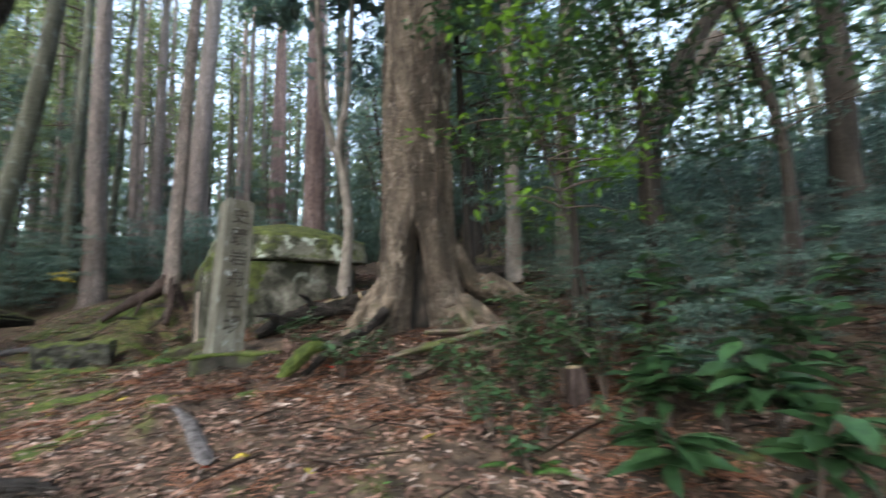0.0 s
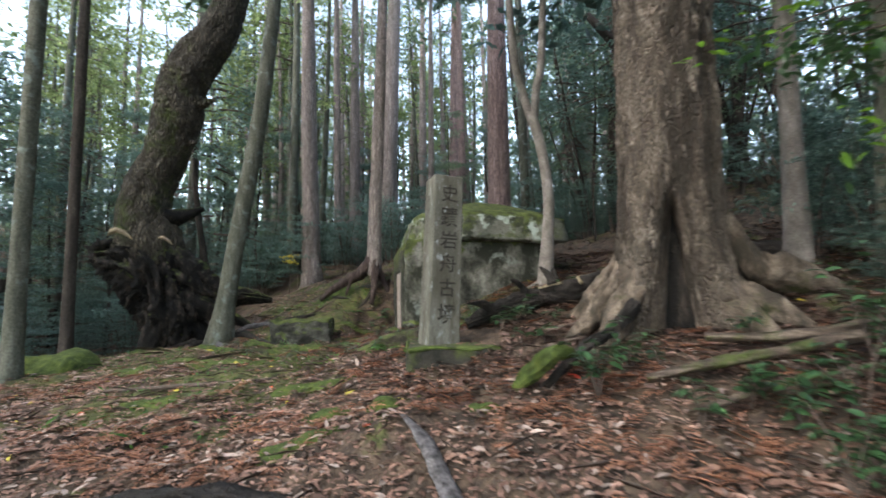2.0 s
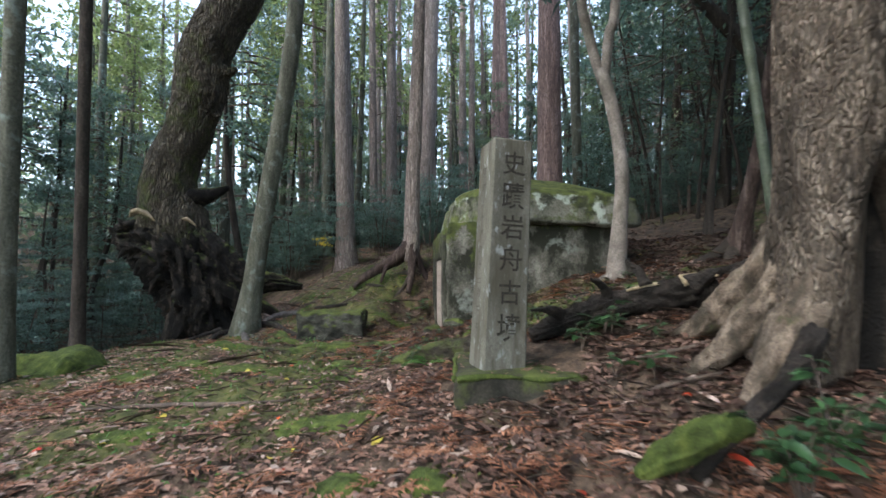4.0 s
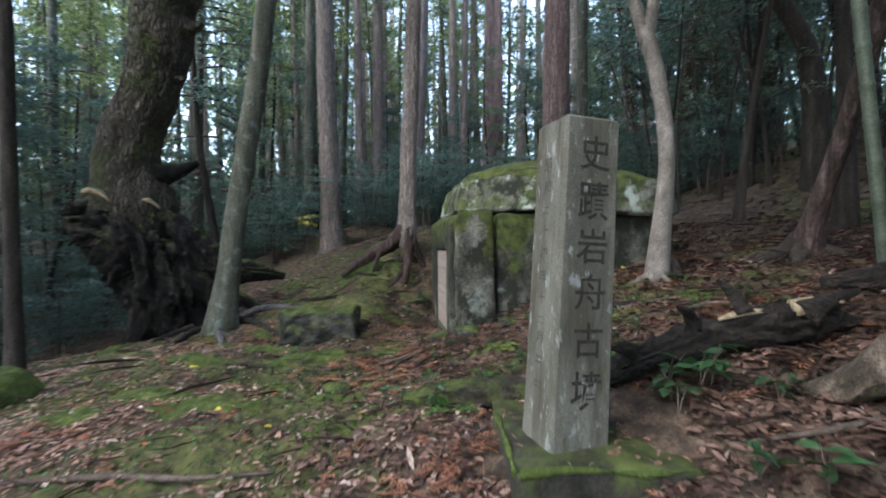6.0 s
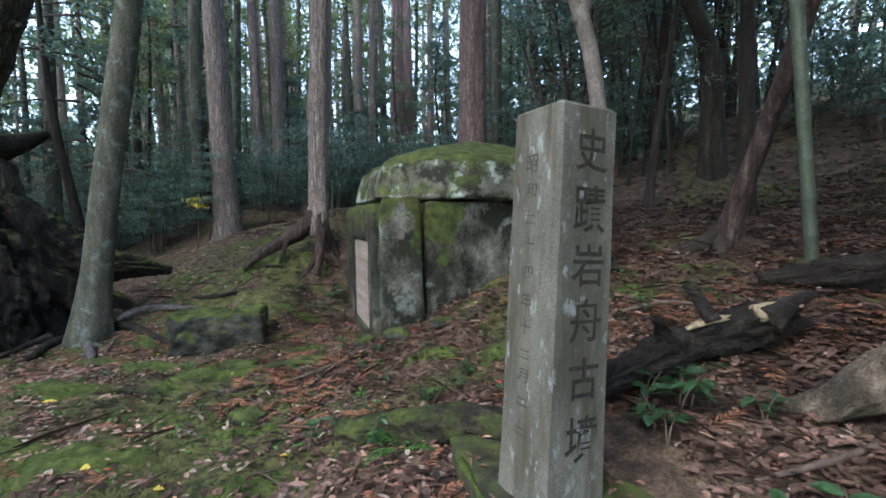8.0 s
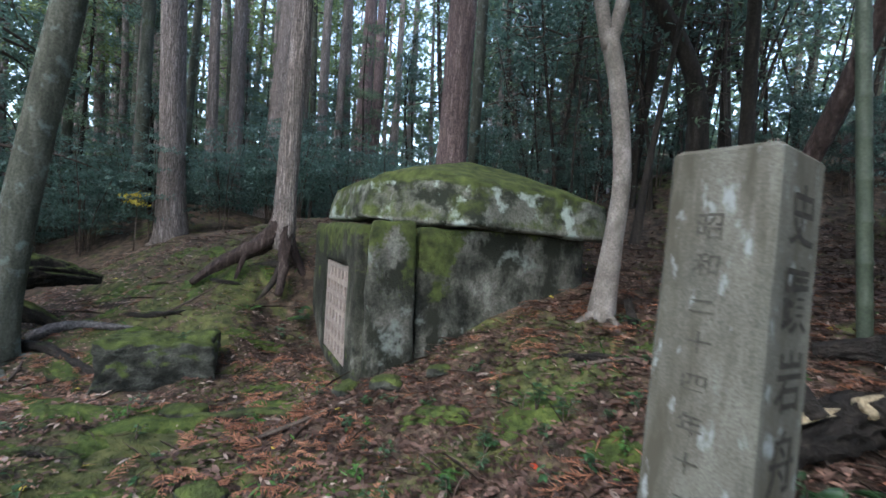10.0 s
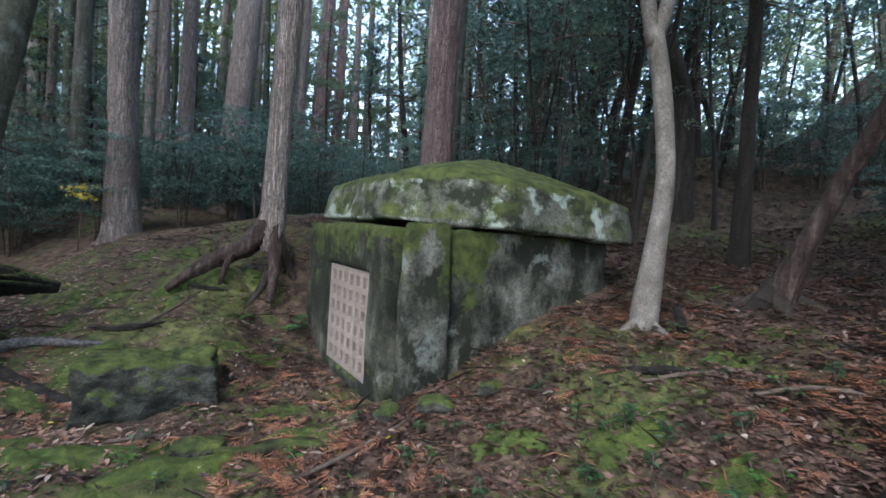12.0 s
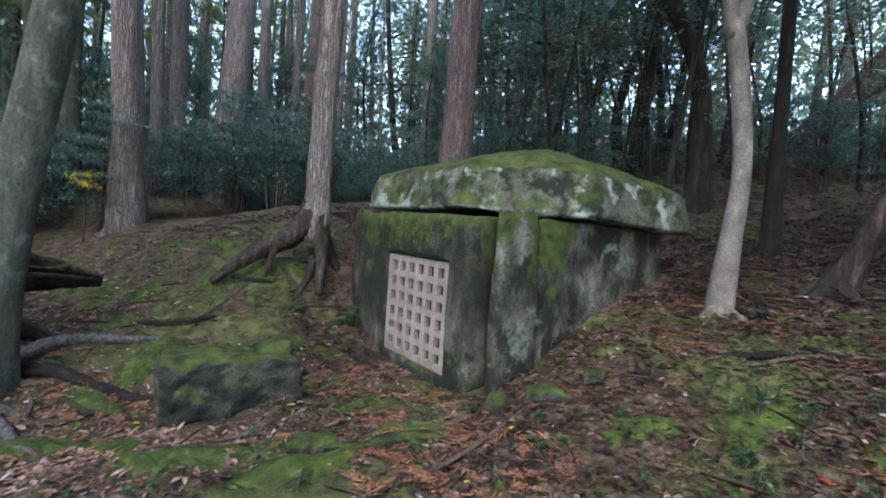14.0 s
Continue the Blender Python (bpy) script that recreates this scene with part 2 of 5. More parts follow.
M_LOG = mat("wet_dark_log", [(0.34, (0.006, 0.005, 0.004)), (0.55, (0.022, 0.018, 0.015)), (0.75, (0.07, 0.056, 0.046))], (7, 14, 14), 8, 0.75, 1.0, 40, moss=0.3, moss_scale=3, moss_up=0.1, dist=0.06)
M_MOSSLOG = mat("mossy_log_bark", [(0.34, (0.008, 0.007, 0.005)), (0.55, (0.028, 0.023, 0.018)), (0.75, (0.08, 0.065, 0.05))], (9, 14, 14), 8, 0.9, 1.0, 40, moss=0.5, moss_scale=4, moss_up=0.12, dist=0.05)
M_PLANK = mat("rotting_wood", [(0.32, (0.025, 0.019, 0.015)), (0.52, (0.1, 0.076, 0.058)), (0.75, (0.27, 0.215, 0.165))], (5, 24, 24), 8, 0.9, 1.0, 60, moss=0.47, moss_scale=5, dist=0.03)
M_GREYWOOD = mat("grey_driftwood", [(0.35, (0.03, 0.027, 0.027)), (0.7, (0.17, 0.157, 0.155))], (25, 25, 25), 6, 0.8, 0.5, 60)
M_BAMBOO = mat("green_bamboo", [(0.3, (0.034, 0.047, 0.032)), (0.7, (0.075, 0.094, 0.065))], (3, 3, 3), 5, 0.5, 0.1, 60)
M_CONIF = mat("conifer_leaves", [(0.3, (0.085, 0.132, 0.088)), (0.7, (0.2, 0.275, 0.165))], (1.5, 1.5, 1.5), 3, 0.6, 0, 8, vary=0.4, island=True, trans=0.5)
M_YELLOWGREEN = mat("light_canopy_leaves", [(0.3, (0.105, 0.155, 0.062)), (0.7, (0.225, 0.28, 0.118))], (1.0, 1.0, 1.0), 3, 0.6, 0, 8, vary=0.4, island=True, trans=0.6)
M_SHRUB = mat("evergreen_shrub_leaves", [(0.3, (0.052, 0.1, 0.08)), (0.7, (0.145, 0.235, 0.19))], (1.5, 1.5, 1.5), 3, 0.34, 0, 8, vary=0.5, island=True, trans=0.42, spec=0.8)
M_GLOSSY = mat("glossy_leaves", [(0.3, (0.022, 0.06, 0.024)), (0.7, (0.06, 0.13, 0.05))], (4, 4, 4), 3, 0.28, 0.1, 30, vary=0.45, island=True, trans=0.25, spec=0.6)
M_BRIGHT = mat("bright_leaves", [(0.3, (0.08, 0.18, 0.02)), (0.7, (0.17, 0.32, 0.04))], (4, 4, 4), 3, 0.5, 0.1, 30, vary=0.35, island=True, trans=0.5)
M_FERN = mat("fern_green", [(0.3, (0.05, 0.13, 0.03)), (0.7, (0.10, 0.21, 0.055))], (6, 6, 6), 3, 0.5, 0, 30, vary=0.3, island=True, trans=0.4)
M_MOSSBLADE = mat("moss_shoot_green", [(0.3, (0.035, 0.05, 0.012)), (0.7, (0.12, 0.145, 0.04))], (2, 2, 2), 4, 0.9, 0, 30, vary=0.35, island=True, trans=0.3)
M_YLEAF = mat("yellow_leaves", [(0.3, (0.5, 0.4, 0.05)), (0.7, (0.65, 0.55, 0.12))], (6, 6, 6), 3, 0.6, 0, 30, vary=0.2, island=True, trans=0.3)
M_LITTER = mat("brown_fallen_leaves", [(0.3, (0.068, 0.040, 0.030)), (0.5, (0.216, 0.124, 0.090)), (0.7, (0.376, 0.248, 0.188))], (2.5, 2.5, 2.5), 4, 0.7, 0.2, 60, vary=0.6, island=True)
# damp leaves, with the shade of the right slope and mound in their colour
M_DAMP_SHADED = mat("damp_shaded_leaves", [(0.3, (0.0180, 0.0105, 0.0083)), (0.5, (0.0750, 0.0435, 0.0330)), (0.7, (0.1875, 0.1200, 0.0938))], (2.5, 2.5, 2.5), 4, 0.55, 0.2, 60, vary=0.6, island=True)
M_LITTER2 = mat("pale_fallen_leaves", [(0.3, (0.188, 0.135, 0.109)), (0.7, (0.405, 0.323, 0.274))], (5, 5, 5), 4, 0.6, 0.2, 60, vary=0.4, island=True)
M_NEEDLE = mat("rusty_cedar_sprays", [(0.3, (0.1600, 0.0640, 0.0360)), (0.7, (0.3360, 0.1680, 0.1000))], (3, 3, 3), 4, 0.85, 0, 60, vary=0.4, island=True)
M_TWIG = mat("bare_twigs", [(0.3, (0.04, 0.03, 0.025)), (0.7, (0.13, 0.10, 0.08))], (8, 8, 8), 4, 0.9, 0.2, 60, vary=0.3, island=True)
M_REDLEAF = mat("red_leaves", [(0.3, (0.35, 0.03, 0.02)), (0.7, (0.5, 0.10, 0.03))], (6, 6, 6), 3, 0.6, 0, 30, vary=0.3, island=True)


# ---- mesh helpers ----
class Shape:
    """Vertices and faces gathered for one mesh."""

    def __init__(self):
        self.v, self.f, self.n = [], [], 0

    def add(self, verts, faces):
        self.v.append(np.asarray(verts, float).reshape(-1, 3))
        self.f += [tuple(int(i) + self.n for i in q) for q in faces]
        self.n += len(self.v[-1])
        return self

    def mesh(self, name, material, smooth=True):
        me = bpy.data.meshes.new(name)
        me.from_pydata(np.concatenate(self.v).tolist(), [], self.f)
        me.polygons.foreach_set("use_smooth", [smooth] * len(me.polygons))
        me.materials.append(material)
        me.update()
        return me


def thing(name, label, category, group="", at=(0, 0, 0), turn=0.0):
    ob = new(name)
    ob.empty_display_size = 0.1
    ob.matrix_world = pose(*at, 0, 0, turn)
    return tagged(ob, label, category, group)


def part(name, shape, material, parent, label="", smooth=True):
    ob = new(name, shape.mesh(name, material, smooth) if isinstance(shape, Shape) else shape)
    ob.parent = parent
    return tagged(ob, label)


def fbm(x, y, z, s, octaves=3):
    return noise.fractal(Vector((x * s, y * s, z * s)), 0.7, 2.1, octaves)


def smooth_path(pts, radii, steps):
    """A Catmull-Rom curve through the points, with radii."""
    p = np.array([(*q, r) for q, r in zip(pts, radii)], float)
    p = np.vstack([2 * p[0] - p[1], p, 2 * p[-1] - p[-2]])
    out = []
    for i in range(1, len(p) - 2):
        for k in range(steps):
            t = k / steps
            a, b, c, d = p[i - 1], p[i], p[i + 1], p[i + 2]
            out.append(0.5 * (2 * b + (c - a) * t + (2 * a - 5 * b + 4 * c - d) * t * t + (3 * b - a - 3 * c + d) * t ** 3))
    out.append(p[-2])
    out = np.array(out)
    return out[:, :3], np.maximum(out[:, 3], 0.002)


def tube(shape, pts, radii, seg=10, steps=4, rough=0.0, lobes=None, freq=2.0, capped=True, flat=1.0):
    """A tapering tube through pts. rough: uneven surface; lobes: (count, depth, height) of a fluted foot; flat: squash across."""
    c, r = smooth_path(pts, radii, steps) if steps else (np.array(pts, float), np.array(radii, float))
    n = len(c)
    tan = np.gradient(c, axis=0)
    tan /= np.linalg.norm(tan, axis=1)[:, None] + 1e-9
    ref = np.array((1.0, 0, 0)) if abs(tan[0][2]) > 0.6 else np.array((0, 0, 1.0))
    a = np.cross(tan, ref)
    a /= np.linalg.norm(a, axis=1)[:, None] + 1e-9
    b = np.cross(tan, a)
    ang = np.linspace(0, 2 * math.pi, seg, endpoint=False)
    run = np.r_[0, np.cumsum(np.linalg.norm(np.diff(c, axis=0), axis=1))]
    verts = np.zeros((n, seg, 3))
    for i in range(n):
        rr = np.full(seg, r[i])
        if lobes:
            k = max(0.0, 1 - run[i] / lobes[2])
            rr = rr * (1 + lobes[1] * k * k * np.cos(ang * lobes[0] + 0.8 * math.sin(i)))
        if rough:
            rr = rr * (1 + rough * np.array([fbm(math.cos(q) + c[i][0], math.sin(q) + c[i][1], c[i][2] * 0.7, freq) for q in ang]))
        verts[i] = c[i] + rr[:, None] * (np.cos(ang)[:, None] * a[i] + flat * np.sin(ang)[:, None] * b[i])
    faces = [(i * seg + j, i * seg + (j + 1) % seg, (i + 1) * seg + (j + 1) % seg, (i + 1) * seg + j) for i in range(n - 1) for j in range(seg)]
    if capped:
        faces += [tuple(range(seg))[::-1], tuple((n - 1) * seg + j for j in range(seg))]
    return shape.add(verts, faces)


def leaves(shape, at, ahead, face, length, width, fold=0.15, five=False):
    """Leaf blades at points: ahead and face give the way of each tip and of its upper side."""
    at, ahead, face = (np.asarray(q, float).reshape(-1, 3) for q in (at, ahead, face))
    n = len(at)
    ahead = ahead / (np.linalg.norm(ahead, axis=1)[:, None] + 1e-9)
    side = np.cross(ahead, face)
    side /= np.linalg.norm(side, axis=1)[:, None] + 1e-9
    up = np.cross(side, ahead)
    l, w = (np.broadcast_to(np.asarray(q, float).reshape(-1, 1), (n, 1)) for q in (length, width))
    if five:
        v = np.stack([at, at + ahead * l * 0.3 - side * w * 0.45 + up * w * fold, at + ahead * l * 0.65 - side * w * 0.4 + up * w * fold * 0.7,
                      at + ahead * l - up * l * 0.1, at + ahead * l * 0.65 + side * w * 0.4 + up * w * fold * 0.7,
                      at + ahead * l * 0.3 + side * w * 0.45 + up * w * fold, at + ahead * l * 0.5], 1)
        f = np.array([(0, 6, 1), (1, 6, 2), (2, 6, 3), (3, 6, 4), (4, 6, 5), (5, 6, 0)])
    else:
        v = np.stack([at, at + ahead * l * 0.45 - side * w * 0.5 + up * w * fold, at + ahead * l - up * l * 0.08, at + ahead * l * 0.45 + side * w * 0.5 + up * w * fold], 1)
        f = np.array([(0, 2, 1), (0, 3, 2)])
    faces = (f[None] + (np.arange(n) * v.shape[1])[:, None, None]).reshape(-1, 3)
    return shape.add(v.reshape(-1, 3), faces.tolist())


def spread(n, r):
    """n random unit vectors times r."""
    d = r.normal(size=(n, 3))
    return d / np.linalg.norm(d, axis=1)[:, None]


def block(shape, size, at=(0, 0, 0), cuts=(6, 6, 6), uneven=0.03, freq=2.0, seed=0.0, rounding=0.06, taper=0.0):
    """A worn block of stone: a box with rounded edges and an uneven surface."""
    sx, sy, sz = size
    bm = bmesh.new()
    bmesh.ops.create_cube(bm, size=1.0)
    bmesh.ops.scale(bm, vec=size, verts=bm.verts)
    bmesh.ops.subdivide_edges(bm, edges=bm.edges, cuts=cuts[0], use_grid_fill=True)
    bm.verts.index_update()
    out = []
    for v in bm.verts:
        p = np.array(v.co)
        h = np.array(size) / 2
        inner = np.clip(p, -h + rounding, h - rounding)
        d = p - inner
        k = np.linalg.norm(d)
        if k > 1e-6:
            p = inner + d / k * min(k, rounding)
        q = 1 - taper * (p[2] / sz + 0.5)
        p = p * (q, q, 1)
        g = Vector(p * freq) + Vector((seed, seed * 1.7, 0))
        p = p + uneven * np.array((noise.fractal(g, 0.8, 2, 4), noise.fractal(g + Vector((9, 0, 0)), 0.8, 2, 4), noise.fractal(g + Vector((0, 9, 0)), 0.8, 2, 4)))
        out.append(p + at)
    shape.add(out, [[v.index for v in f.verts] for f in bm.faces])
    bm.free()
    return shape


# ---- the ground: one sheet to the horizon ----
KNOTS = [(x, y) for y in (-1, 2, 5, 8, 11, 15) for x in (-12, -8.5, -5.5, -3, 0, 3)]
LIFT = [0.0, 0.08, 0.28, 0.1, -0.52, -0.27, 0.04, 0.07, 0.08, 0.0, -0.23, -0.19, -0.07, 0.46, 0.28, -0.08, 0.08, -0.21,
        -0.38, -0.02, -0.7, -0.07, 0.26, -0.31, -0.1, 0.59, 0.84, 0.09, -0.27, -0.19, 1.43, -0.06, 0.2, 0.14, -0.05, -0.02]
HOLLOWS = [(x, y) for y in (6.2, 7.4, 8.6) for x in (-6.6, -5.4, -4.2, -3.0)]
DIP = [0.1, 0.14, -0.1, 0.0, -0.11, -0.01, 0.09, 0.05, 0.11, 0.01, -0.42, 0.17]


def ground_z(x, y):
    """The smooth lie of the land: a slope, a burial mound and a hill behind."""
    z = 1.1 + 1.98 * math.tanh((x + 2) / 11) + 3.6 * math.tanh((y - 4) / 22)
    for (kx, ky), w in zip(KNOTS, LIFT):
        z += w * math.exp(-((x - kx) ** 2 + (y - ky) ** 2) / 9.68)
    for (kx, ky), w in zip(HOLLOWS, DIP):
        z += w * math.exp(-((x - kx) ** 2 + (y - ky) ** 2) / 1.28)
    z += 1.3 * math.exp(-((x - 2.0) / 3.2) ** 2 - ((y - 14.5) / 2.6) ** 2)
    z -= 0.10 * math.exp(-((x + 1.68) ** 2 + (y - 4.5) ** 2) / 0.16)
    # the trodden hollow before the tomb's opening
    dx, dy = x + 3.97, y - 7.55
    u, v = 0.823 * dx + 0.568 * dy, -0.568 * dx + 0.823 * dy
    level = 0.93 + 0.42 * max(0.0, v - 1.75)
    reach = math.exp(-(max(0.0, -0.55 - u, u - 0.3) / 0.35) ** 2 - (max(0.0, 0.5 - v, v - 2.35) / 0.4) ** 2)
    z -= reach * max(0.0, z - level)
    far = math.hypot(x + 2, y - 4)
    z += 4.2 * (1 + math.tanh((far - 42) / 12)) * (0.25 + 0.75 / (1 + math.exp(-(y - 6) / 5)))
    return z


def bumps(x, y):
    """Small unevenness: hummocks and root ridges."""
    return 0.055 * fbm(x, y, 0, 0.9, 4) + 0.045 * fbm(x - 17, y + 9, 0, 1.9, 3) + 0.028 * fbm(x + 40, y, 0, 4.2, 3)


def land(x, y):
    return ground_z(x, y) + bumps(x, y)


def steps(lo, hi, fine, reach):
    a = list(np.arange(lo, hi, fine))
    s, up, down = fine, hi, lo
    while up < reach:
        s *= 1.13
        up += s
        down -= s
        a = [down] + a + [up]
    return a


def moss_at(x, y):
    """How mossy the ground is, 0 to 1: patches, most of them on the open terrace before the tomb."""
    m = 0.35 + 0.38 * fbm(x + 11, y - 5, 3, 0.75, 4) + 0.2 * fbm(x, y + 20, 7, 2.6, 3)
    for kx, ky, r, w in ((-5.2, 5.3, 2.0, 0.26), (-7.0, 8.6, 2.3, 0.14), (-2.4, 6.5, 1.3, 0.08), (-4.95, 7.3, 0.8, 0.2), (-8.3, 10.2, 1.8, 0.12), (-6.9, 10.2, 1.3, 0.08), (-3.6, 4.2, 1.1, 0.1), (-1.4, 7.3, 0.7, 0.15), (-0.3, 4.0, 1.6, -0.35), (-1.4, 5.2, 1.0, -0.3), (-3.5, 2.8, 1.2, -0.15)):
        m += w * math.exp(-((x - kx) ** 2 + (y - ky) ** 2) / (r * r))
    return min(1.0, max(0.0, m))


gx, gy = steps(-11.0, 3.5, 0.09, 420), steps(0.5, 13.0, 0.09, 420)
gs = Shape()
gs.add([(x, y, land(x, y)) for y in gy for x in gx],
       [(j * len(gx) + i, j * len(gx) + i + 1, (j + 1) * len(gx) + i + 1, (j + 1) * len(gx) + i) for j in range(len(gy) - 1) for i in range(len(gx) - 1)])
ground_mesh = gs.mesh("ground", M_GROUND)
ground_mesh.attributes.new("moss", "FLOAT", "POINT").data.foreach_set("value", [moss_at(x, y) - 0.35 for y in gy for x in gx])
ground = tagged(new("ground", ground_mesh), "sloping forest floor of brown leaf litter with patches of moss", "ground", kind="structure")


# ---- the stone tomb ----
TX, TY, TZ = -3.97, 7.55, 0.95
tomb = thing("stone_tomb", "grey moss-covered stone burial chamber with a domed lid", "tomb", at=(TX, TY, TZ), turn=34.6)


def holed_slab(xs, ys, zs, hole, uneven=0.012):
    """A standing slab in the y-z plane with a square opening through it."""
    (x0, x1), (y0, y1), (z0, z1), (hy0, hy1, hz0, hz1) = xs, ys, zs, hole

    def line(a, b, marks, n):
        return sorted(set(np.round(np.concatenate([np.linspace(p, q, n) for p, q in zip([a, *marks], [*marks, b])]), 4)))

    Y, Z = line(y0, y1, (hy0, hy1), 9), line(z0, z1, (hz0, hz1), 8)
    ids, verts, faces = {}, [], []

    def vid(i, j, k):
        if (i, j, k) not in ids:
            y, z = Y[j], Z[k]
            edge = min(y - y0, y1 - y, z1 - z, 0.08) / 0.08
            x = (x0 + 0.035 * (1 - max(edge, 0)) ** 2) if i == 0 else x1
            if i == 0:
                x += uneven * fbm(0, y, z, 2.2, 4)
            ids[i, j, k] = len(verts)
            verts.append((x, y + 0.02 * fbm(3, 0, z, 2) * (j in (0, len(Y) - 1)), z + 0.025 * fbm(y, 5, 0, 1.7) * (k == len(Z) - 1)))
        return ids[i, j, k]

    def solid(j, k):
        if not (0 <= j < len(Y) - 1 and 0 <= k < len(Z) - 1):
            return False
        y, z = (Y[j] + Y[j + 1]) / 2, (Z[k] + Z[k + 1]) / 2
        return not (hy0 < y < hy1 and hz0 < z < hz1)

    for j in range(len(Y) - 1):
        for k in range(len(Z) - 1):
            if not solid(j, k):
                continue
            faces.append((vid(0, j, k), vid(0, j, k + 1), vid(0, j + 1, k + 1), vid(0, j + 1, k)))
            faces.append((vid(1, j, k), vid(1, j + 1, k), vid(1, j + 1, k + 1), vid(1, j, k + 1)))
            for dj, dk, e in ((-1, 0, ((j, k), (j, k + 1))), (1, 0, ((j + 1, k + 1), (j + 1, k))), (0, -1, ((j + 1, k), (j, k))), (0, 1, ((j, k + 1), (j + 1, k + 1)))):
                if not solid(j + dj, k + dk):
                    (a, b), (c, d) = e
                    faces.append((vid(0, a, b), vid(1, a, b), vid(1, c, d), vid(0, c, d)))
    return Shape().add(verts, faces)


part("front_slab", holed_slab((-0.01, 0.34), (0.26, 2.66), (-0.35, 1.56), (0.61, 1.73, 0.07, 1.13)), M_FRONT, tomb, "mossy front slab with a square opening")
part("corner_stone", block(Shape(), (0.46, 0.14, 2.03), (0.26, 0.035, 0.6), (14,), 0.035, 2.2, 3, 0.06), M_STONE, tomb, "pitted upright corner stone")
part("side_slab", block(Shape(), (1.98, 0.3, 2.1), (1.5, 0.17, 0.53), (18,), 0.04, 1.3, 8, 0.06), M_STONE, tomb, "lichen-streaked side slab")
part("back_slab", block(Shape(), (0.3, 2.1, 1.9), (2.34, 1.38, 0.6), (8,), 0.03, 1.5, 11), M_STONE, tomb)
part("far_side_slab", block(Shape(), (1.8, 0.3, 1.9), (1.27, 2.5, 0.6), (8,), 0.03, 1.5, 17), M_STONE, tomb)
# floor coloured almost black to stand for the unlit chamber
part("chamber_floor", block(Shape(), (1.75, 1.95, 0.2), (1.27, 1.34, -0.02), (4,), 0.01, 2, 5), M_INNER_SHADE, tomb)

for o in tomb.children:
    growth = [0.42 * min(1.0, max(0.0, (v.co.z - 0.75) / 0.75)) - 0.42 + 0.2 * fbm(v.co.x, v.co.y, v.co.z, 1.3) + (0.26 if o.name.startswith("front") else 0.5 * math.exp(-((v.co.x - 0.66) / 0.26) ** 2) * min(1.0, max(0.0, (v.co.z - 0.6) / 0.6)) if o.name.startswith("side") else 0.24) for v in o.data.vertices]
    o.data.attributes.new("moss", "FLOAT", "POINT").data.foreach_set("value", growth)

# lid: a hipped, weathered slab
LX, LY, LH = 2.56, 2.84, 0.44
lid = Shape()
block(lid, (LX, LY, LH), (0, 0, 0), (30,), 0.03, 1.4, 21, 0.06)
lv = lid.v[0]
for p in lv:
    q = (p[2] + LH / 2) / LH
    a, b = abs(p[0] - 0.35) / (LX / 2 + (0.35 if p[0] < 0.35 else -0.35)), abs(p[1]) / (LY / 2)
    rim = min(1.0, (a ** 5 + b ** 5) ** 0.2)
    if q > 0.4:
        p[2] += (0.43 * (1 - rim ** 1.25) + 0.02 * fbm(p[0], p[1], 4, 2.0)) * q
    cut = max(0.0, (-p[0] / (LX / 2) - p[1] / (LY / 2)) - 1.35)
    p[0] += cut * 0.5
    p[1] += cut * 0.5
    k = 1 - 0.07 * q + 0.03 * fbm(p[0], p[1], p[2], 1.2)
    p[0] *= k
    p[1] *= k
    p[2] -= 0.09 * (p[0] / LX) + 0.05 * max(0.0, rim - 0.8) * (1 - q)
lv += (1.42, 1.22, 1.80)
part("lid", lid, M_LID, tomb, "domed lid stone thick with moss and pale lichen")

# lattice in the opening
grille = thing("lattice_grille", "pale concrete lattice grille standing in the tomb opening", "grille", at=(TX, TY, TZ), turn=34.6)


def bar(size):
    s = Shape()
    x, y, z = (q / 2 for q in size)
    c = 0.006
    bm = bmesh.new()
    bmesh.ops.create_cube(bm, size=1.0)
    bmesh.ops.scale(bm, vec=size, verts=bm.verts)
    bmesh.ops.bevel(bm, geom=bm.edges[:], offset=c, segments=1, affect="EDGES")
    bm.verts.index_update()
    s.add([tuple(v.co) for v in bm.verts], [[v.index for v in f.verts] for f in bm.faces])
    bm.free()
    return s


GY0, GY1, GZ0, GZ1, GX = 0.62, 1.72, 0.08, 1.12, 0.035
v_mesh, h_mesh = bar((0.06, 0.075, GZ1 - GZ0)).mesh("upright", M_GRATE, False), bar((0.052, GY1 - GY0, 0.065)).mesh("rail", M_GRATE, False)
for i in range(7):
    o = part("upright", v_mesh, None, grille)
    o.location = (GX, GY0 + 0.0375 + i * (GY1 - GY0 - 0.075) / 6, (GZ0 + GZ1) / 2)
    o = part("rail", h_mesh, None, grille)
    o.location = (GX, (GY0 + GY1) / 2, GZ0 + 0.0325 + i * (GZ1 - GZ0 - 0.065) / 6)

# ---- the inscribed pillar on its plinth ----
PX, PY, PZ = -2.085, 4.90, 1.26
pillar = thing("stone_pillar", "square grey stone pillar with carved inscription, lichen-spotted", "monument")
pillar.matrix_world = Matrix.Translation((PX, PY, PZ)) @ Matrix.Rotation(radians(-2.6), 4, "X") @ Matrix.Rotation(radians(2.2), 4, "Y") @ Matrix.Rotation(radians(43.5), 4, "Z")
PH, PB, PT = 1.43, 0.143, 0.132
ps = Shape()
levels = [(-0.1, PB, 0.012)] + [(PH * k / 12, PB + (PT - PB) * k / 12, 0.012) for k in range(13)] + [(PH + 0.012, PT - 0.012, 0.01), (PH + 0.04, 0.012, 0.004)]
ring = []
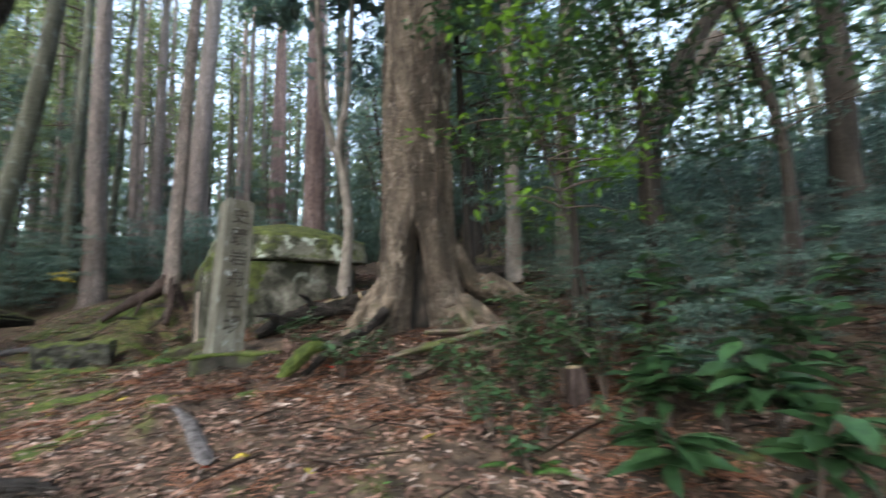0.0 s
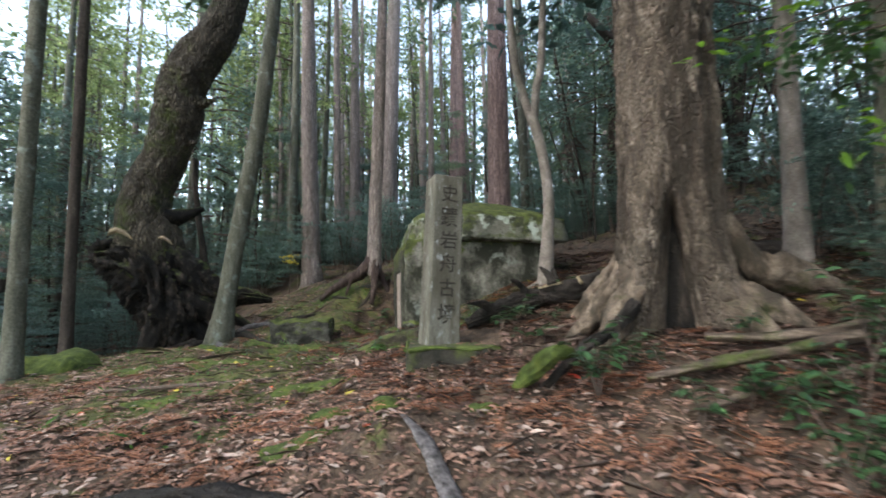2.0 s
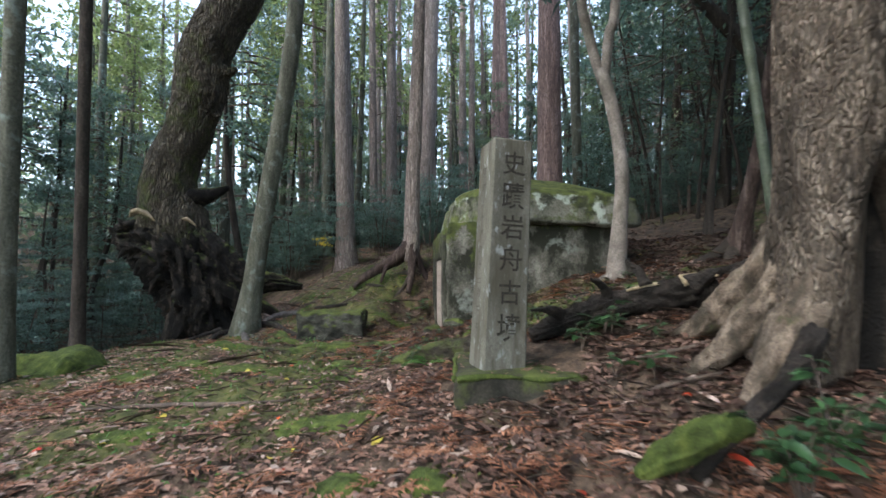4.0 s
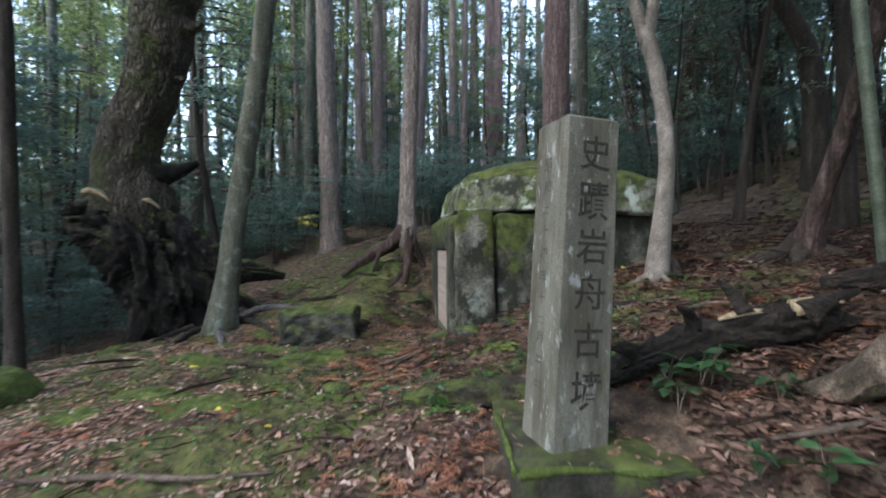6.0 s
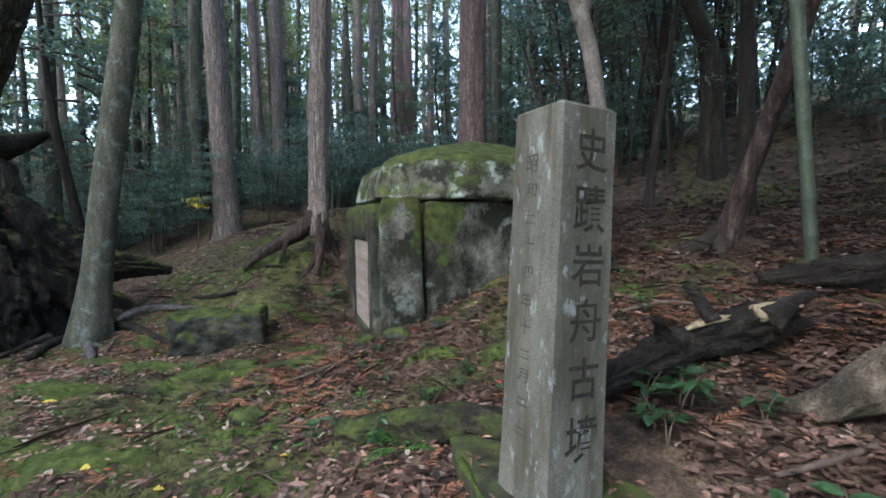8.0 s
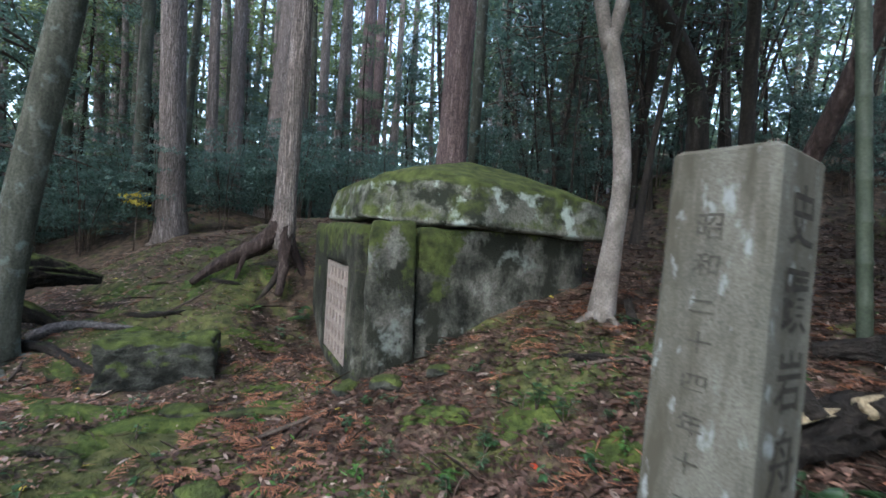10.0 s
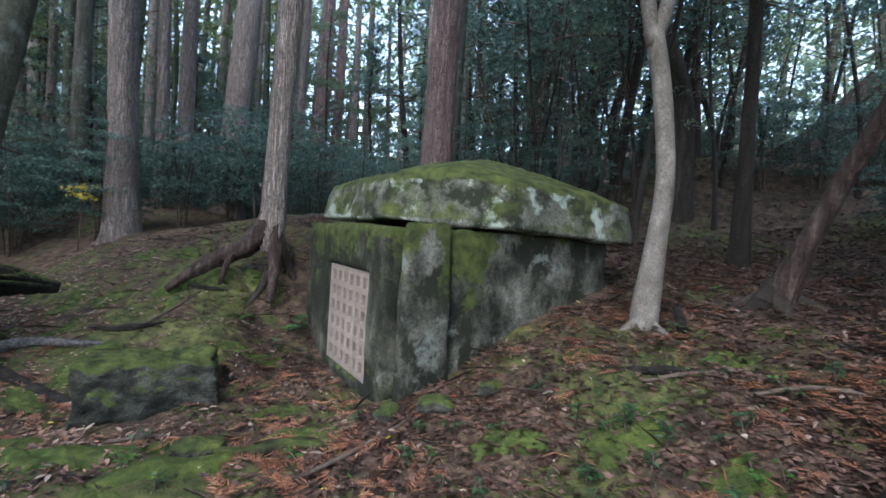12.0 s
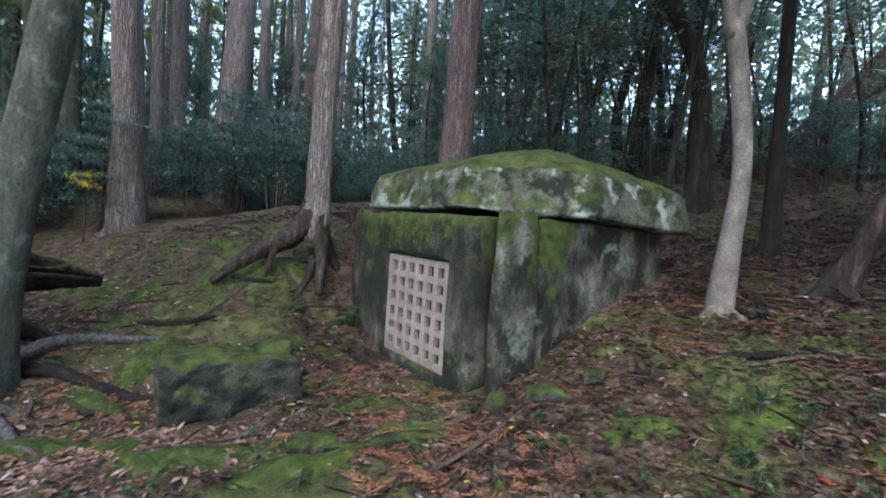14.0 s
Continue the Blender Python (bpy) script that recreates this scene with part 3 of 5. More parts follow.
for z, h, c in levels:
    q = []
    for sx, sy in ((-1, -1), (1, -1), (1, 1), (-1, 1)):
        pts8 = ((sx * h, sy * (h - c)), (sx * (h - c), sy * h))
        q += pts8 if sx * sy > 0 else pts8[::-1]
    ring += [(x + 0.003 * fbm(x * 9, y * 9, z, 3), y + 0.003 * fbm(y * 9, x * 9, z, 3), z) for x, y in q]
nl = len(levels)
ps.add(ring, [(i * 8 + j, i * 8 + (j + 1) % 8, (i + 1) * 8 + (j + 1) % 8, (i + 1) * 8 + j) for i in range(nl - 1) for j in range(8)] + [tuple((nl - 1) * 8 + j for j in range(8))])
shaft = part("shaft", ps, M_PILLAR, pillar, smooth=False)


def glyph(ch, height, width, ink):
    """One carved character as a thin mesh, centred."""
    cu = bpy.data.curves.new("character", "FONT")
    cu.body, cu.size, cu.extrude, cu.offset = ch, 1.0, 0.0, 0.011
    cu.align_x, cu.align_y = "CENTER", "CENTER"
    ob = new("character", cu)
    bpy.context.view_layer.update()
    me = bpy.data.meshes.new_from_object(ob.evaluated_get(bpy.context.evaluated_depsgraph_get()))
    bpy.data.objects.remove(ob)
    co = np.zeros(len(me.vertices) * 3)
    me.vertices.foreach_get("co", co)
    co = co.reshape(-1, 3)
    if len(co):
        lo, hi = co.min(0), co.max(0)
        k = np.array((width / max(hi[0] - lo[0], 0.3), height / max(hi[1] - lo[1], 0.3), 1))
        co = (co - (lo + hi) / 2) * k
        me.vertices.foreach_set("co", co.ravel())
    me.materials.clear()
    me.materials.append(ink)
    return me


def carve(name, me, face, u, z):
    """Set a carved mark on the front or the side face, u across and z up."""
    ob = new(name, me)
    ob.parent = shaft
    h = PB + (PT - PB) * z / PH + 0.0025
    slope = math.degrees(math.atan((PB - PT) / PH))
    ob.matrix_local = pose(u, -h, z, 90 - slope, 0, 0) if face == "front" else pose(-h, -u, z, 90 - slope, 0, -90)
    return ob


K = 1.43 / 1.55
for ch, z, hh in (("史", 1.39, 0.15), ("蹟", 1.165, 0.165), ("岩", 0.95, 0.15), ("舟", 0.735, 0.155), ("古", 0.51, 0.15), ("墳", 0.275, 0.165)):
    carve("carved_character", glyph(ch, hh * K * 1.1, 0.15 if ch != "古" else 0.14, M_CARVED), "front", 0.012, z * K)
for ch, z, hh in (("昭", 1.34, 0.075), ("和", 1.235, 0.065), ("二", 1.12, 0.035), ("十", 1.02, 0.06), ("四", 0.91, 0.045), ("年", 0.795, 0.065), ("十", 0.69, 0.06), ("二", 0.58, 0.035), ("月", 0.495, 0.055)):
    carve("carved_character", glyph(ch, hh * K, 0.065, M_FAINT), "side", -0.01, z * K)
for z, w in ((0.40, 0.05), (0.375, 0.06), (0.28, 0.055), (0.255, 0.05)):
    bs = Shape().add([(-w / 2, -0.004, 0), (w / 2, -0.004, 0), (w / 2, 0.004, 0), (-w / 2, 0.004, 0)], [(0, 1, 2, 3)])
    carve("worn_stroke", bs.mesh("worn_stroke", M_FAINT), "side", -0.01, z * K)

plinth = thing("plinth", "low square stone plinth edged with green moss under the pillar", "plinth", at=(-2.035, 5.06, 1.13), turn=28)
base_stone = part("plinth_block", block(Shape(), (0.78, 0.85, 0.46), (0, 0, -0.1), (14,), 0.012, 4, 2, 0.025), M_SLAB, plinth)

for a, b, n in (((-0.385, 0.4), (-0.385, -0.415), 3), ((-0.37, -0.418), (0.37, -0.418), 5)):
    s = Shape()
    t = np.linspace(0, 1, 9)
    jig = np.random.default_rng(n).uniform(0.006, 0.026, 9)
    tube(s, [(a[0] + (b[0] - a[0]) * q, a[1] + (b[1] - a[1]) * q, 0.115 + 0.01 * math.sin(9 * q + n)) for q in t], list(jig), 10, 3, 0.4, None, 7.0)
    part("moss_edge", s, M_MOSS, base_stone, "thick green moss along the plinth edge")

# ---- the loose squared stone and the mossy boulder ----
rock = thing("squared_stone", "loose squared stone block capped with bright moss and lichen", "stone", at=(-6.12, 7.6, 1.07), turn=28)
part("stone_block", block(Shape(), (0.98, 0.6, 0.46), (0.07, 0.02, -0.03), (26,), 0.055, 3.4, 4, 0.035), M_ROCK, rock)
boulder = thing("mossy_boulder", "low rounded boulder completely covered in green moss", "boulder", at=(-6.95, 4.35, 0.72), turn=25)
part("boulder_stone", block(Shape(), (1.0, 0.75, 0.6), (0, 0, 0.02), (12,), 0.09, 1.7, 14, 0.29), M_MOSS, boulder)


# ---- trees that stand near the walk ----
def trunk_tree(name, label, pts, radii, material, group="", seg=14, rough=0.06, lobes=(5, 0.25, 0.7), category="tree", steps_=5):
    x, y, z = pts[0]
    th = thing(name, label, category, group, (x, y, z))
    s = Shape()
    rel = [(px - x, py - y, pz - z) for px, py, pz in pts]
    rel = [(rel[0][0], rel[0][1], -0.25)] + [(0, 0, 0.05)] + rel[1:]
    rr = [radii[0] * 1.35, radii[0] * 1.15] + list(radii[1:])
    tube(s, rel, rr, seg, steps_, rough, lobes)
    part("trunk", s, material, th)
    return th


def roots(th, spec, material):
    """Surface roots: (heading in degrees, length, thickness, fall)."""
    for head, length, thick, fall in spec:
        d = np.array((math.cos(radians(head)), math.sin(radians(head))))
        w = rng.uniform(-0.12, 0.12, 3) * length
        e = np.array((-d[1], d[0]))
        x0, y0, z0 = th.matrix_world.translation
        pts = []
        for k, up in ((0.0, 0.28), (0.3, 0.1), (0.65, 0.02), (1.0, -0.07)):
            q = d * length * k + e * w[int(k * 2.9)] * k
            pts.append((q[0], q[1], land(x0 + q[0], y0 + q[1]) - z0 + up * thick * 4 * (1 - k) + thick * 0.35 - 0.06 * k))
        s = Shape()
        tube(s, pts, [thick * 1.3, thick, thick * 0.75, thick * 0.3], 8, 4, 0.15)
        part("root", s, material, th)


def sprays(s, centre, size, count, length, width, r, flat=0.45, droop=0.2):
    """Leaves scattered in a flattened, uneven clump."""
    d = spread(count, r) * (r.random((count, 1)) ** 0.45) * size * np.array((1, 1, flat))
    ah = spread(count, r) * (1, 1, 0.5) - np.array((0, 0, droop))
    fa = spread(count, r) * 0.5 + np.array((0, 0, 1))
    leaves(s, np.asarray(centre) + d, ah, fa, length * r.uniform(0.7, 1.3, count), width * r.uniform(0.7, 1.3, count))


def high_crown(th, base, top, radius, material, r, clumps=26, count=60, length=0.28, width=0.1, ax=(0, 0)):
    """A crown of limbs and leaf sprays between two heights."""
    s, lim = Shape(), Shape()
    for k in range(clumps):
        t = r.random() ** 0.8
        z = base + (top - base) * t
        a = r.uniform(0, 2 * math.pi)
        rad = radius * (1 - 0.75 * t) * r.uniform(0.35, 1.0)
        c = (ax[0] * z + rad * math.cos(a), ax[1] * z + rad * math.sin(a), z - 0.15 * rad)
        sprays(s, c, r.uniform(0.55, 1.0), count, length, width, r)
        tube(lim, [(ax[0] * z, ax[1] * z, z + 0.1), ((c[0] + ax[0] * z) / 2, (c[1] + ax[1] * z) / 2, z + 0.05), c], [0.035, 0.022, 0.008], 4, 2, capped=False)
    tagged(part("branchwork", lim, M_TWIG, th), kind="stuff")
    tagged(part("crown", s, material, th), kind="stuff")


r1 = np.random.default_rng(3)


def zg(x, y):
    return land(x, y)


# the huge tree with the flaring, hollow foot
big = thing("big_tree", "huge old tree with flaking tan bark and a hollow flared foot", "tree", at=(-0.24, 5.03, 1.4))
s = Shape()
tube(s, [(0, 0, -0.3), (0, 0, 0.1), (-0.01, 0, 0.55), (0, -0.02, 1.1), (0.02, -0.06, 2.2), (0.08, -0.2, 3.6), (0.1, -0.2, 7), (0.2, 0, 13)],
     [0.54, 0.46, 0.37, 0.345, 0.33, 0.335, 0.3, 0.15], 176, 16, 0.07, (6, 0.30, 1.0), 2.6)
bv = s.v[0]
for p in bv:
    a = math.atan2(p[1], p[0])
    g = fbm(math.cos(a) * 1.6, math.sin(a) * 1.6, p[2] * 0.35, 9.0, 3)
    column = fbm(math.cos(a) + 5, math.sin(a), p[2] * 0.25, 2.4, 2)
    flake = abs(fbm(math.cos(a) * 1.4, math.sin(a) * 1.4, p[2] * 0.7, 5.0, 2))
    k = 1 + 0.03 * g + 0.09 * column - 0.05 * flake
    d = abs(math.atan2(math.sin(a - radians(272)), math.cos(a - radians(272))))
    top = 0.78 + 0.1 * math.cos(d * 9)
    cave = 1 / (1 + math.exp((d - 0.46 * (1.2 - max(p[2], 0))) / 0.03)) / (1 + math.exp((p[2] - top) / 0.03))
    k *= 1 - 0.88 * cave
    p[0] *= k
    p[1] *= k
big_trunk = part("trunk", s, M_BIG, big)
# added black core: its colour stands for the shade deep in the hollow
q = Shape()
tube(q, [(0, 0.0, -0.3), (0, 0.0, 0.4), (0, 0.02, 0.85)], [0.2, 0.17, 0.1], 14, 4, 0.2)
part("hollow", q, M_HOLLOW, big_trunk, "black core that paints the shade inside the hollow foot")
for head, length, thick, lift in ((192, 0.62, 0.09, 0.45), (222, 0.55, 0.12, 0.45), (326, 0.5, 0.12, 0.4), (340, 0.62, 0.11, 0.3), (15, 0.9, 0.13, 0.35), (80, 1.0, 0.15, 0.4), (150, 0.8, 0.12, 0.4)):
    q = Shape()
    d = np.array((math.cos(radians(head)), math.sin(radians(head))))
    pts = []
    for k, up in ((0.34, lift + 0.4), (0.55, lift * 0.95), (0.76, lift * 0.5), (1.05, 0.05), (1.35, -0.08)):
        x, y = d * length * k
        pts.append((x, y, land(-0.24 + x, 5.03 + y) - 1.4 + up))
    tube(q, pts, [thick * 0.45, thick * 0.75, thick * 0.95, thick * 0.65, thick * 0.3], 28, 8, 0.32, freq=4.5)
    part("buttress_root", q, M_ROOT, big)
# crown above the view, made dense to shade the ground below
high_crown(big, 7.0, 14, 5.0, M_SHRUB, r1, 75, 70, 0.4, 0.2)

# the leaning, hollow old tree
old = thing("hollow_old_tree", "bent mossy old tree rising from a black hollow rotten stump", "tree", at=(-9.33, 7.5, 0.5), turn=30.3)


def gnarled(pts, radii, seg=84, rows=14, fibres=7.0, depth=0.55):
    """A twisted mass of old wood with deep fibres running along it."""
    q = Shape()
    tube(q, pts, radii, seg, rows, 0.08, None, 1.6)
    c, _ = smooth_path(pts, radii, rows)
    v = q.v[0].reshape(len(c), seg, 3)
    for i in range(len(c)):
        for j in range(seg):
            a = 2 * math.pi * j / seg + 0.5 * math.sin(i * 0.09)
            g = fbm(math.cos(a) + c[0][0], math.sin(a), i * 0.012, fibres * 0.45, 4)
            v[i, j] = c[i] + (v[i, j] - c[i]) * (1 + depth * (0.25 - abs(g) * 1.5))
    q.v[0] = v.reshape(-1, 3)
    return q


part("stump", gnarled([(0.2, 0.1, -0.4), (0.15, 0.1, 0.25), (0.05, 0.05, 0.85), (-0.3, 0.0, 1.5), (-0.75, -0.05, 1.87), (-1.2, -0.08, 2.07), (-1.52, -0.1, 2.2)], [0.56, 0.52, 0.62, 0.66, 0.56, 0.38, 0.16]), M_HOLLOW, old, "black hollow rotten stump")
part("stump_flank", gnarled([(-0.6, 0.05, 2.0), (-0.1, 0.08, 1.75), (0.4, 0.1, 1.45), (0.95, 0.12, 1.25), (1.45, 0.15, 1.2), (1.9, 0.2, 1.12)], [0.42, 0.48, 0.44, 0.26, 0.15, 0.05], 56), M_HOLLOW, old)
s = Shape()
tube(s, [(-0.3, 0.1, 1.5), (-0.55, 0.1, 2.3), (-0.66, 0.05, 2.9), (-0.55, 0.0, 3.5), (-0.28, 0.0, 4.15), (-0.06, 0.0, 4.95), (0.0, 0.0, 5.6), (0.2, 0.0, 6.1), (0.85, 0.1, 7.4), (1.3, 0.3, 10)],
     [0.5, 0.62, 0.52, 0.45, 0.42, 0.46, 0.47, 0.45, 0.36, 0.15], 64, 10, 0.11, None, 2.6)
part("trunk", s, M_OLD, old, "thick mossy furrowed trunk")
for a, b, r0 in (((0.3, -0.05, 5.3), (0.68, -0.1, 5.32), 0.12), ((0.0, -0.05, 4.5), (0.38, -0.1, 4.42), 0.1), ((-0.25, 0.1, 2.85), (0.45, 0.2, 3.08), 0.13)):
    q = Shape()
    tube(q, [a, tuple((np.array(a) + b) / 2 + (0, 0, -0.04)), b], [r0 * 2.0, r0, r0 * 0.35], 10, 5, 0.3)
    part("burl", q, M_OLD if r0 < 0.13 else M_HOLLOW, old)
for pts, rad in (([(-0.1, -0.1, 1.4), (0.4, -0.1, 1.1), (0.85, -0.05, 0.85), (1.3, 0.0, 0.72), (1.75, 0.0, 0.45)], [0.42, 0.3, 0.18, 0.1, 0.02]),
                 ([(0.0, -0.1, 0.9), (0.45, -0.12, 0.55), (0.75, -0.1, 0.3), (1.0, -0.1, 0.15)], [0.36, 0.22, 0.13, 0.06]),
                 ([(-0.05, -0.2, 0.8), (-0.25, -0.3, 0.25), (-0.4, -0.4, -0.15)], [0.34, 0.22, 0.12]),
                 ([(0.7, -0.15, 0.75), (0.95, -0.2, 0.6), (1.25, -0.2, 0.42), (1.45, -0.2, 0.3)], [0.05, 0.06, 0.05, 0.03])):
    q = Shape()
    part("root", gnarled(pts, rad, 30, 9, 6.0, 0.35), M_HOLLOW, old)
for pts, rad in (([(-1.02, -0.5, 2.42), (-0.85, -0.56, 2.52), (-0.68, -0.55, 2.45), (-0.55, -0.5, 2.33)], [0.02, 0.1, 0.085, 0.02]), ([(-0.08, -0.5, 2.38), (0.04, -0.52, 2.36), (0.16, -0.46, 2.24)], [0.02, 0.07, 0.015])):
    q = Shape()
    tube(q, pts, rad, 12, 6, 0.5, None, 7.0, flat=0.45)
    part("broken_wood", q, M_CUT, old, "pale freshly broken wood")
for x, y, z, dx, dz in ((-1.42, -0.2, 2.2, -0.2, 0.05), (-1.3, -0.3, 2.05, -0.16, -0.12), (-1.1, -0.42, 1.85, -0.14, -0.2), (-0.8, -0.5, 1.6, -0.08, -0.24), (-0.5, -0.5, 1.3, -0.1, -0.25), (-1.2, -0.34, 2.3, -0.12, 0.1)):
    q = Shape()
    tube(q, [(x + 0.15, y + 0.1, z + 0.05), (x, y, z), (x + dx, y - 0.05, z + dz)], [0.09, 0.06, 0.012], 8, 4, 0.5, None, 6.0)
    part("ragged_lip", q, M_HOLLOW, old)
high_crown(old, 9, 14, 4.0, M_CONIF, r1, 24, 60, 0.4, 0.2)

# grey leaning tree beside it
grey = trunk_tree("grey_tree", "slender grey-green leaning tree with lichen on its foot", [(-7.95, 7.5, 0.85), (-7.87, 7.57, 1.7), (-7.74, 7.66, 2.89), (-7.36, 7.92, 6.1), (-7.0, 8.2, 12)],
                  [0.22, 0.175, 0.16, 0.145, 0.07], M_GREY, seg=18)
roots(grey, ((200, 0.6, 0.07, 0), (250, 0.5, 0.08, 0), (330, 0.7, 0.07, 0), (40, 0.5, 0.06, 0)), M_GREY)
high_crown(grey, 8.5, 13, 3.5, M_YELLOWGREEN, r1, 20, 60, 0.4, 0.2, (0.08, 0.04))

# pale forked tree beside the tomb
pale = trunk_tree("pale_forked_tree", "slim pale smooth-barked forked tree beside the tomb", [(-1.86, 8.0, 1.85), (-1.81, 8.0, 2.46), (-1.77, 8.0, 3.08), (-1.86, 8.0, 3.86), (-1.98, 7.98, 4.36)],
                  [0.105, 0.09, 0.08, 0.077, 0.082], M_PALE, seg=16, rough=0.05, lobes=(4, 0.25, 0.4))
for pts, rad in (([(-0.11, -0.02, 2.35), (-0.24, -0.1, 2.95), (-0.3, -0.3, 3.7), (-0.4, -0.4, 7.5)], [0.06, 0.062, 0.056, 0.03]),
                 ([(-0.09, 0, 2.35), (0.0, -0.1, 2.9), (0.1, -0.1, 3.5), (0.3, 0, 7.5)], [0.06, 0.062, 0.056, 0.03])):
    q = Shape()
    tube(q, pts, rad, 10, 5, 0.05)
    part("fork_limb", q, M_PALE, pale)
roots(pale, ((210, 0.35, 0.045, 0), (300, 0.4, 0.04, 0)), M_PALE)
# unseen crown, thickened to darken the right-hand slope
high_crown(pale, 6.0, 10, 4.2, M_SHRUB, r1, 110, 60, 0.3, 0.15)

# leaning red-brown tree, bamboo, dark trees on the mound side
lean = trunk_tree("leaning_tree", "leaning reddish-brown twin-footed tree on the slope", [(-0.62, 8.2, 1.95), (-0.54, 8.04, 2.5), (-0.4, 7.84, 3.12), (-0.27, 7.4, 4.02), (0.1, 6.6, 6.5)],
                  [0.13, 0.085, 0.075, 0.07, 0.045], M_LEAN, seg=18, rough=0.14)
roots(lean, ((200, 0.5, 0.09, 0), (250, 0.45, 0.08, 0), (180, 0.7, 0.06, 0), (330, 0.5, 0.06, 0)), M_DARKBARK)
# likewise an extra-dense crown out of view, blocking light from the slope
high_crown(lean, 5.5, 9.5, 4.4, M_SHRUB, r1, 120, 60, 0.3, 0.15, (0.1, -0.2))

bamboo = thing("bamboo", "single straight green bamboo stem with ringed joints", "bamboo", at=(-0.36, 7.05, zg(-0.36, 7.05)))
for k in range(18):
    q = Shape()
    z0, z1 = k * 0.27, (k + 1) * 0.27
    lx = -0.08
    tube(q, [(lx * z0, 0, z0 - 0.05 * (k == 0)), (lx * z0, 0, z0 + 0.012), (lx * (z0 + 0.03), 0, z0 + 0.03), (lx * z1, 0, z1 - 0.01), (lx * z1, 0, z1)], [0.047, 0.05, 0.044, 0.044, 0.047], 12, 0, capped=False)
    part("culm_joint", q, M_BAMBOO, bamboo)

high_crown(trunk_tree("thin_dark_tree", "thin straight dark tree behind the tomb", [(0.15, 10.19, 2.5), (0.13, 10.18, 4), (0.09, 10.16, 5.9), (0.0, 10.2, 11)], [0.11, 0.09, 0.08, 0.05], M_DARKBARK), 3.6, 7.5, 2.6, M_SHRUB, r1, 20, 60, 0.16, 0.07)
DZ = zg(3.9, 14.8)
high_crown(trunk_tree("dark_leaning_tree", "thick black leaning tree on the mound", [(3.9, 14.8, DZ), (4.3, 14.8, DZ + 0.5), (5.2, 14.8, DZ + 1.5), (6.2, 14.75, DZ + 2.7), (8.0, 14.6, DZ + 5.2)], [0.5, 0.4, 0.36, 0.34, 0.22], M_DARKBARK, rough=0.12), 4.6, 8.0, 2.6, M_SHRUB, r1, 20, 60, 0.16, 0.07)
high_crown(trunk_tree("curved_dark_tree", "curved dark tree on the mound", [(0.28, 12.33, zg(0.28, 12.33)), (0.2, 12.3, 5.0), (-0.1, 12.25, 5.9), (-0.6, 12.2, 6.7), (-1.6, 12.2, 8.2)], [0.2, 0.16, 0.14, 0.13, 0.08], M_DARKBARK, rough=0.12), 3.6, 7.5, 2.6, M_SHRUB, r1, 20, 60, 0.16, 0.07)
trunk_tree("thin_dark_tree", "thin straight dark tree on the mound", [(-0.9, 11.2, zg(-0.9, 11.2)), (-0.75, 11.2, 4), (-0.3, 11.3, 7)], [0.07, 0.05, 0.03], M_DARKBARK)

# straight cedars
red = trunk_tree("red_cedar", "straight reddish cedar behind the tomb", [(-4.15, 12.9, zg(-4.15, 12.9)), (-4.14, 12.9, 4.5), (-4.08, 12.85, 8), (-3.95, 12.8, 17)], [0.33, 0.29, 0.26, 0.10], M_RED, "cedars", seg=20)
high_crown(red, 12, 18, 3, M_CONIF, r1, 24, 60, 0.4, 0.2)
NX, NY = -5.95, 9.7
rooted = thing("rooted_cedar", "cedar standing on exposed arching roots", "tree", "cedars", (NX, NY, zg(NX, NY)))
q = Shape()
RZ = zg(NX, NY)
tube(q, [(0.02, -0.04, 0.3), (0.01, -0.02, 0.6), (0.01, 0, 2.8 - RZ), (0.03, 0.02, 4 - RZ), (0.08, 0.06, 5.3 - RZ), (0.35, 0.2, 14 - RZ)], [0.13, 0.165, 0.15, 0.14, 0.132, 0.06], 20, 6, 0.08)
part("trunk", q, M_CEDAR, rooted)
for pts, rad in (([(0.0, 0, 0.95), (-0.06, -0.04, 0.6), (-0.24, -0.14, 0.38), (-0.5, -0.28, 0.2), (-0.75, -0.44, 0.02), (-1.0, -0.55, -0.2)], [0.12, 0.145, 0.125, 0.095, 0.075, 0.04]),
                 ([(0.02, 0, 0.8), (0.08, -0.1, 0.45), (0.15, -0.22, 0.1), (0.17, -0.36, -0.3)], [0.12, 0.09, 0.065, 0.05]),
                 ([(0, 0, 0.7), (0.14, 0.05, 0.3), (0.3, 0.12, -0.1)], [0.1, 0.07, 0.04]),
                 ([(-0.25, -0.16, 0.33), (-0.38, -0.3, 0.2), (-0.45, -0.42, -0.15)], [0.05, 0.04, 0.02])):
    q = Shape()
    tube(q, pts, rad, 16, 8, 0.3, freq=4)
    part("arching_root", q, M_LEAN, rooted)
roots(rooted, ((262, 0.5, 0.05, 0), (170, 0.6, 0.05, 0)), M_DARKBARK)
high_crown(rooted, 10, 15, 3, M_CONIF, r1, 22, 60, 0.4, 0.2)
